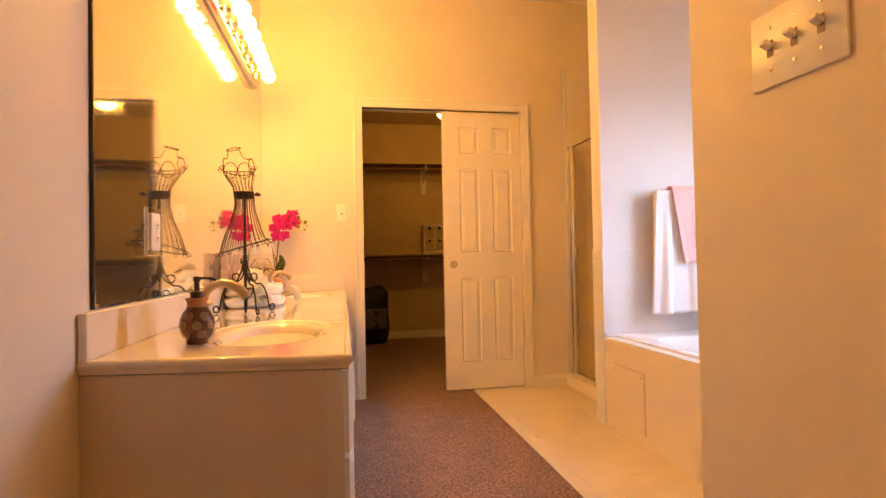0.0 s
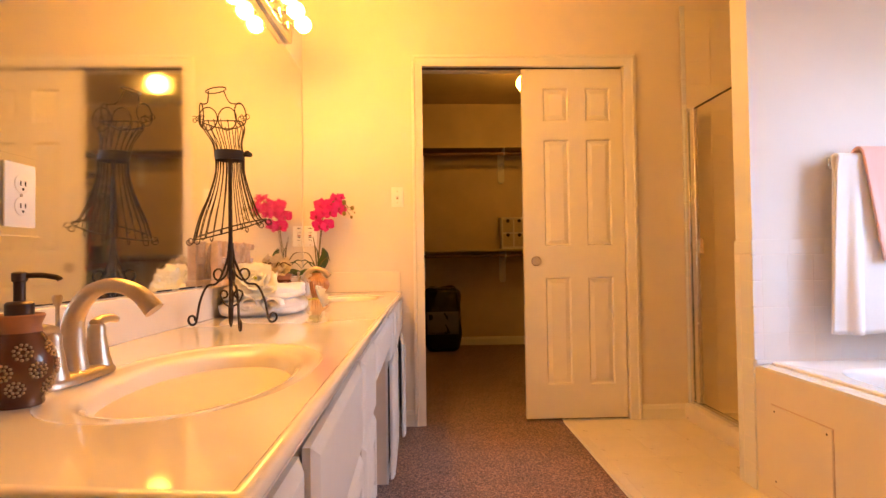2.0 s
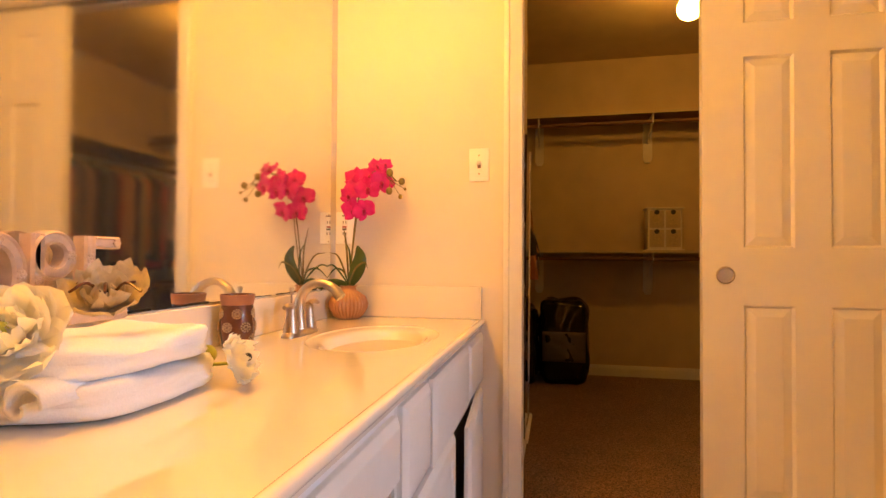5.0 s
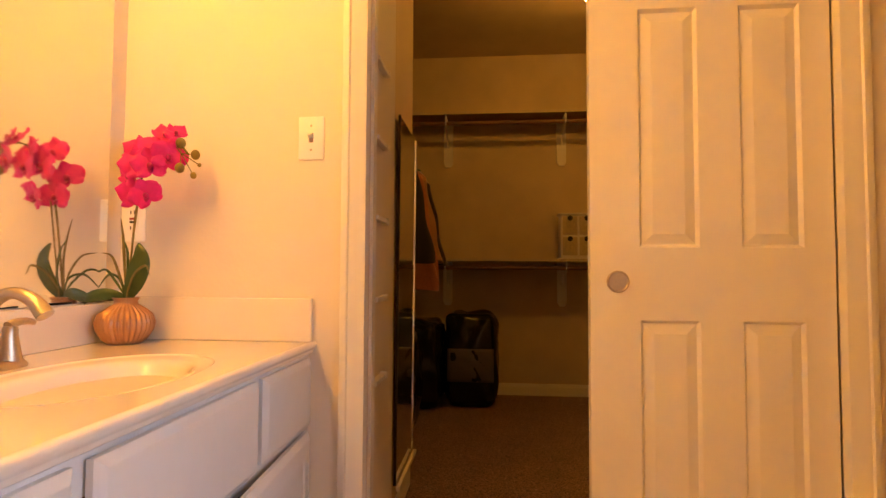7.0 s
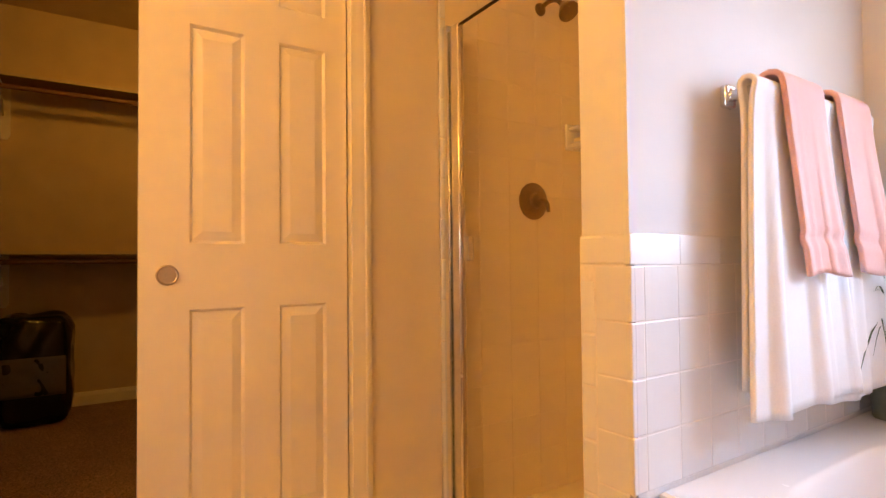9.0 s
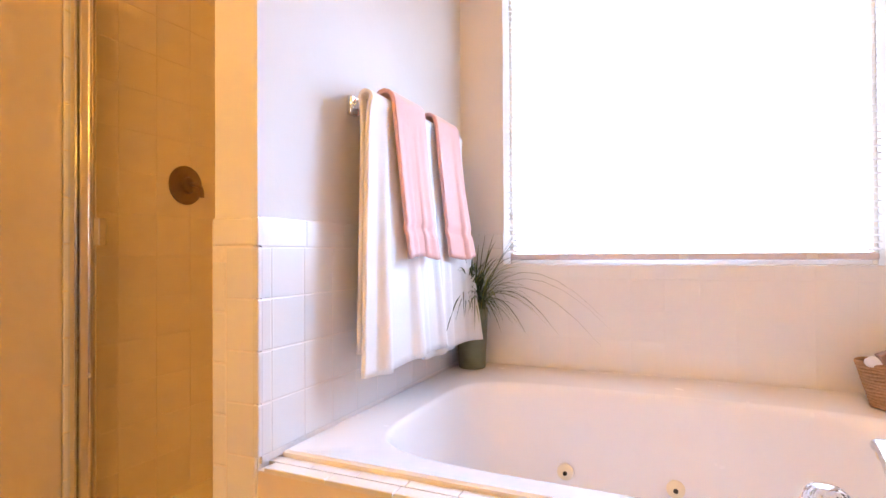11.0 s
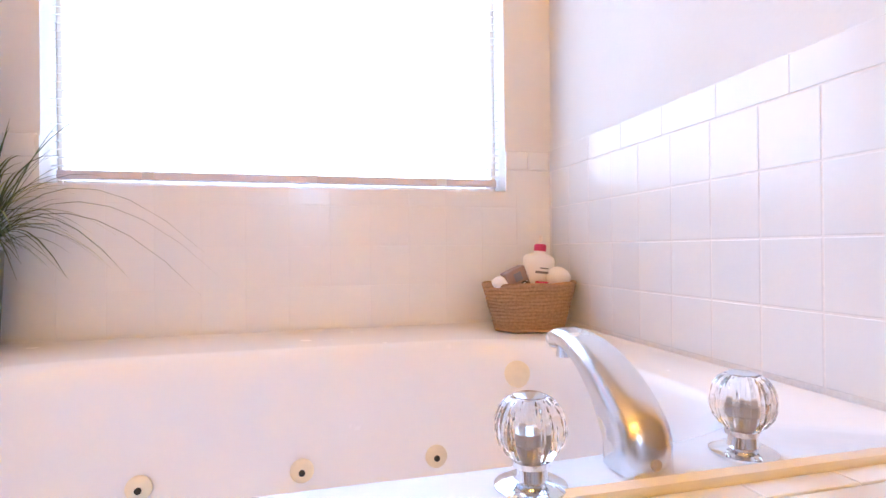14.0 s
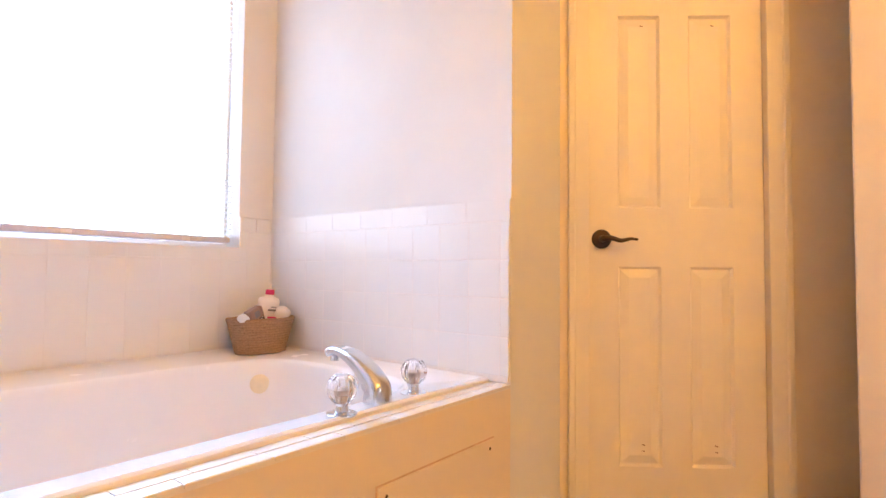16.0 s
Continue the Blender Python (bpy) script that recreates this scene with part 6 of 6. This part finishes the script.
box4 = thing("drawer_chest", 1.105, 6.99, 1.1005, "small white four-drawer chest with leaf cut-outs", "chest", group="")
part("body", box(-0.135, 0.135, -0.075, 0.085, 0.012, 0.345, 0.002, 1), M_TRIM, box4)
part("base", box(-0.150, 0.150, -0.088, 0.09, 0.0, 0.0118, 0.003), M_TRIM, box4)
part("lid", box(-0.150, 0.150, -0.088, 0.09, 0.3455, 0.358, 0.003), M_TRIM, box4)
for sx in (-1, 1):
    for sz in (0, 1):
        x, z = sx * 0.064, 0.030 + sz * 0.160
        bm = box(x - 0.056, x + 0.056, -0.081, -0.0755, z, z + 0.142, 0.002, 1)
        d = part("drawer", bm, M_SHELFW, box4)
        bm = box(x - 0.038, x + 0.038, -0.084, -0.0812, z + 0.018, z + 0.108, 0.001, 1)
        part("inset", bm, M_STRAW, d, "grey woven drawer inset")
        bm = lathe([(0.020, 0.0), (0.020, 0.003), (0.016, 0.004)], 20)
        part("finger_hole", turned(bm, pose(x, -0.0812, z + 0.128, 90)), M_SLOT, d)

# ---- closet: bags, mirror, clothes, lamp ----
def bag(name, x0, x1, y0, y1, h, seed, label):
    bm = bmesh.new()
    add_box(bm, -1, 1, -1, 1, 0, 2)
    bmesh.ops.subdivide_edges(bm, edges=bm.edges, cuts=13, use_grid_fill=True)
    for v in bm.verts:
        x, y, z = v.co.x, v.co.y, v.co.z - 1
        k = (abs(x) ** 6 + abs(y) ** 6 + abs(z) ** 8) ** (1 / 6)
        k = max(abs(x), abs(y), abs(z)) / k
        n = noise.noise(Vector((x * 2.2 + seed, y * 2.2, z * 2.2))) * 0.10 + noise.noise(Vector((x * 7, y * 7 + seed, z * 5))) * 0.045
        v.co = ((x0 + x1) / 2 + x * k * (x1 - x0) / 2 * (1 + n), (y0 + y1) / 2 + y * k * (y1 - y0) / 2 * (1 + n), max(0.0, (z * k + 1) / 2 * h * (1 + (n if z > 0 else 0) * 0.4)))
    t = thing(name, 0, 0, 0, label, "bag", group="closet bags")
    part("body", bm, M_BAG, t, smooth=80)
    return t


b1 = bag("black_bag", 0.09, 0.485, 6.63, 7.06, 0.69, 1, "tall shiny black plastic bag with a clear label film")
bm = bmesh.new()
rows = [[(0.115 + 0.34 * i / 14, 6.626 + 0.007 * noise.noise(Vector((i * 0.5, j * 0.6, 2))), 0.20 + 0.24 * j / 10) for i in range(15)] for j in range(11)]
add_rings(bm, rows, False, False, closed=False)
film = part("label_film", bm, M_FILM, b1, "crumpled translucent label film", 80)
s = film.modifiers.new("thick", "SOLIDIFY")
s.thickness = 0.003
bag("black_bag", -0.36, 0.075, 6.50, 7.03, 0.64, 5, "slumped black plastic bag against the closet wall")
bag("black_bag", -0.55, -0.02, 5.80, 6.40, 0.62, 9, "slumped black bag beside the short wall")

cm = thing("closet_mirror", 0.0605, 5.010, 0.17, "tall narrow closet mirror with thin edge on the short wall", "mirror")
part("glass", turned(box(0.002, 0.008, -0.212, 0.212, 0.0, 1.45), pose(0.004, 0, 0, 0, 0.3)), M_MIRROR, cm)
part("edge", turned(box(0.002, 0.012, 0.2125, 0.220, 0.0, 1.45), pose(0.004, 0, 0, 0, 0.3)), M_CHROME, cm)
part("edge", turned(box(0.002, 0.012, -0.220, -0.2125, 0.0, 1.45), pose(0.004, 0, 0, 0, 0.3)), M_BRONZE, cm)
part("rest", box(0.0165, 0.032, -0.225, 0.225, -0.02, -0.002, 0.002, 1), M_TRIM, cm)

shelf("closet_shelf", 2.05, 2.599, 4.292, 6.83, 1.945, "upper closet shelf above the hanging clothes")
rod("closet_rod", (2.20, 4.291, 1.845), (2.20, 7.149, 1.845))
rod("closet_rod", (-0.26, 4.291, 1.86), (-0.26, 7.149, 1.86))
PALETTE = [(0.045, 0.035, 0.05), (0.30, 0.05, 0.03), (0.42, 0.22, 0.12), (0.05, 0.05, 0.07), (0.36, 0.26, 0.17), (0.45, 0.16, 0.08), (0.02, 0.02, 0.025), (0.40, 0.03, 0.03), (0.16, 0.12, 0.10), (0.34, 0.20, 0.14), (0.03, 0.025, 0.03), (0.22, 0.20, 0.16)]
CLOTH = [material("cloth_" + w, c, 0.85, grain=0.12, grain_scale=60, bump=0.3, bump_scale=120, sheen=0.3) for w, c in zip(("plum", "brick", "tan", "navy", "sand", "rust", "black", "red", "umber", "rose", "coal", "khaki"), PALETTE)]
M_HANGER = material("green_hanger", (0.10, 0.22, 0.10), 0.4, grain=0.05)
M_HANGER2 = material("white_hanger", (0.55, 0.50, 0.42), 0.4, grain=0.05)


def garment(x, y, z, rz, mat, length, width, seed, label, flare=-0.10):
    """A top on a hanger: local x across the shoulders, hook at the origin."""
    rnd = random.Random(seed)
    t = thing("hanging_garment", x, y, z, label, "garment", rz=rz, group="hanging clothes")
    h = bmesh.new()
    add_tube(h, [Vector((0, 0.0, 0.018)) + Vector((0.018 * math.cos(a), 0, 0.018 * math.sin(a) - 0.018)) for a in [i * 0.4 - 0.6 for i in range(11)]] + [Vector((0, 0, -0.075))], 0.003, 6)
    w = width / 2
    add_tube(h, [Vector((0, 0, -0.075)), Vector((w * 0.95, 0, -0.145)), Vector((-w * 0.95, 0, -0.145)), Vector((0, 0, -0.075))], 0.004, 6)
    part("hanger", h, M_HANGER if seed % 2 else M_HANGER2, t, "thin plastic hanger", 60)
    rings = []
    n = 36
    ph = rnd.uniform(0, 6)
    for k in range(14):
        q = k / 13
        zz = -0.085 - (length - 0.085) * q
        half_w = w * (0.25 + 0.75 * min(1, q * 7) ** 0.7) * (1 + flare * q)
        thick = 0.016 + 0.022 * q
        ring = []
        for i in range(n):
            a = 2 * math.pi * i / n
            f = 1 + 0.35 * q * math.sin(a * 5 + ph) + 0.2 * q * math.sin(a * 9 + 2 * ph)
            ring.append((half_w * math.cos(a) * (1 + 0.03 * math.sin(k + ph)), thick * math.sin(a) * f, zz - 0.02 * q * math.sin(a * 2 + ph)))
        rings.append(ring)
    bm = bmesh.new()
    add_rings(bm, rings)
    part("cloth", bm, mat, t, smooth=70)
    return t


names = ("plum", "brick red", "tan", "navy", "sand", "rust orange", "black", "bright red", "umber", "dusty rose", "coal black", "khaki")
rnd = random.Random(77)
for k in range(26):
    c = k % 12
    garment(2.20, 4.95 + k * 0.078, 1.858, rnd.uniform(-10, 10), CLOTH[c], rnd.uniform(0.62, 0.95), rnd.uniform(0.36, 0.44), k, names[c] + " garment on a hanger among packed clothes")
for k, (y, c) in enumerate(((6.05, 10), (6.22, 5), (6.36, 5), (6.50, 2), (6.64, 6), (6.80, 0))):
    garment(-0.26, y, 1.873, rnd.uniform(-6, 6), CLOTH[c], 0.98 if c == 5 else rnd.uniform(0.80, 0.90), 0.40, 40 + k, names[c] + " flared garment hanging in the closet corner", 0.75)
low_rack = thing("storage_rack", 2.28, 6.0, 0, "low dark wooden shoe rack under the clothes", "rack")
for z in (0.10, 0.42, 0.74):
    part("board", box(-0.22, 0.30, -1.0, 1.0, z, z + 0.02, 0.002, 1), M_SHELF, low_rack)
for y in (-1.012, 0.0, 1.0):
    part("upright", box(-0.22, 0.30, y, y + 0.012, 0.0, 0.785), M_SHELF, low_rack)

cl = thing("closet_light", 1.03, 5.74, 2.81, "bare lit globe lamp on the closet ceiling", "light")
part("canopy", lathe([(0.06, -0.012), (0.06, -0.001)], 24), M_PLASTIC, cl)
part("socket", lathe([(0.028, -0.16), (0.034, -0.10), (0.040, -0.013)], 20), M_PLASTIC, cl, smooth=40)
bm = bmesh.new()
add_sphere(bm, (0, 0, -0.225), 0.075, 24, 16)
part("globe", bm, M_CBULB, cl, "lit frosted globe", 80)
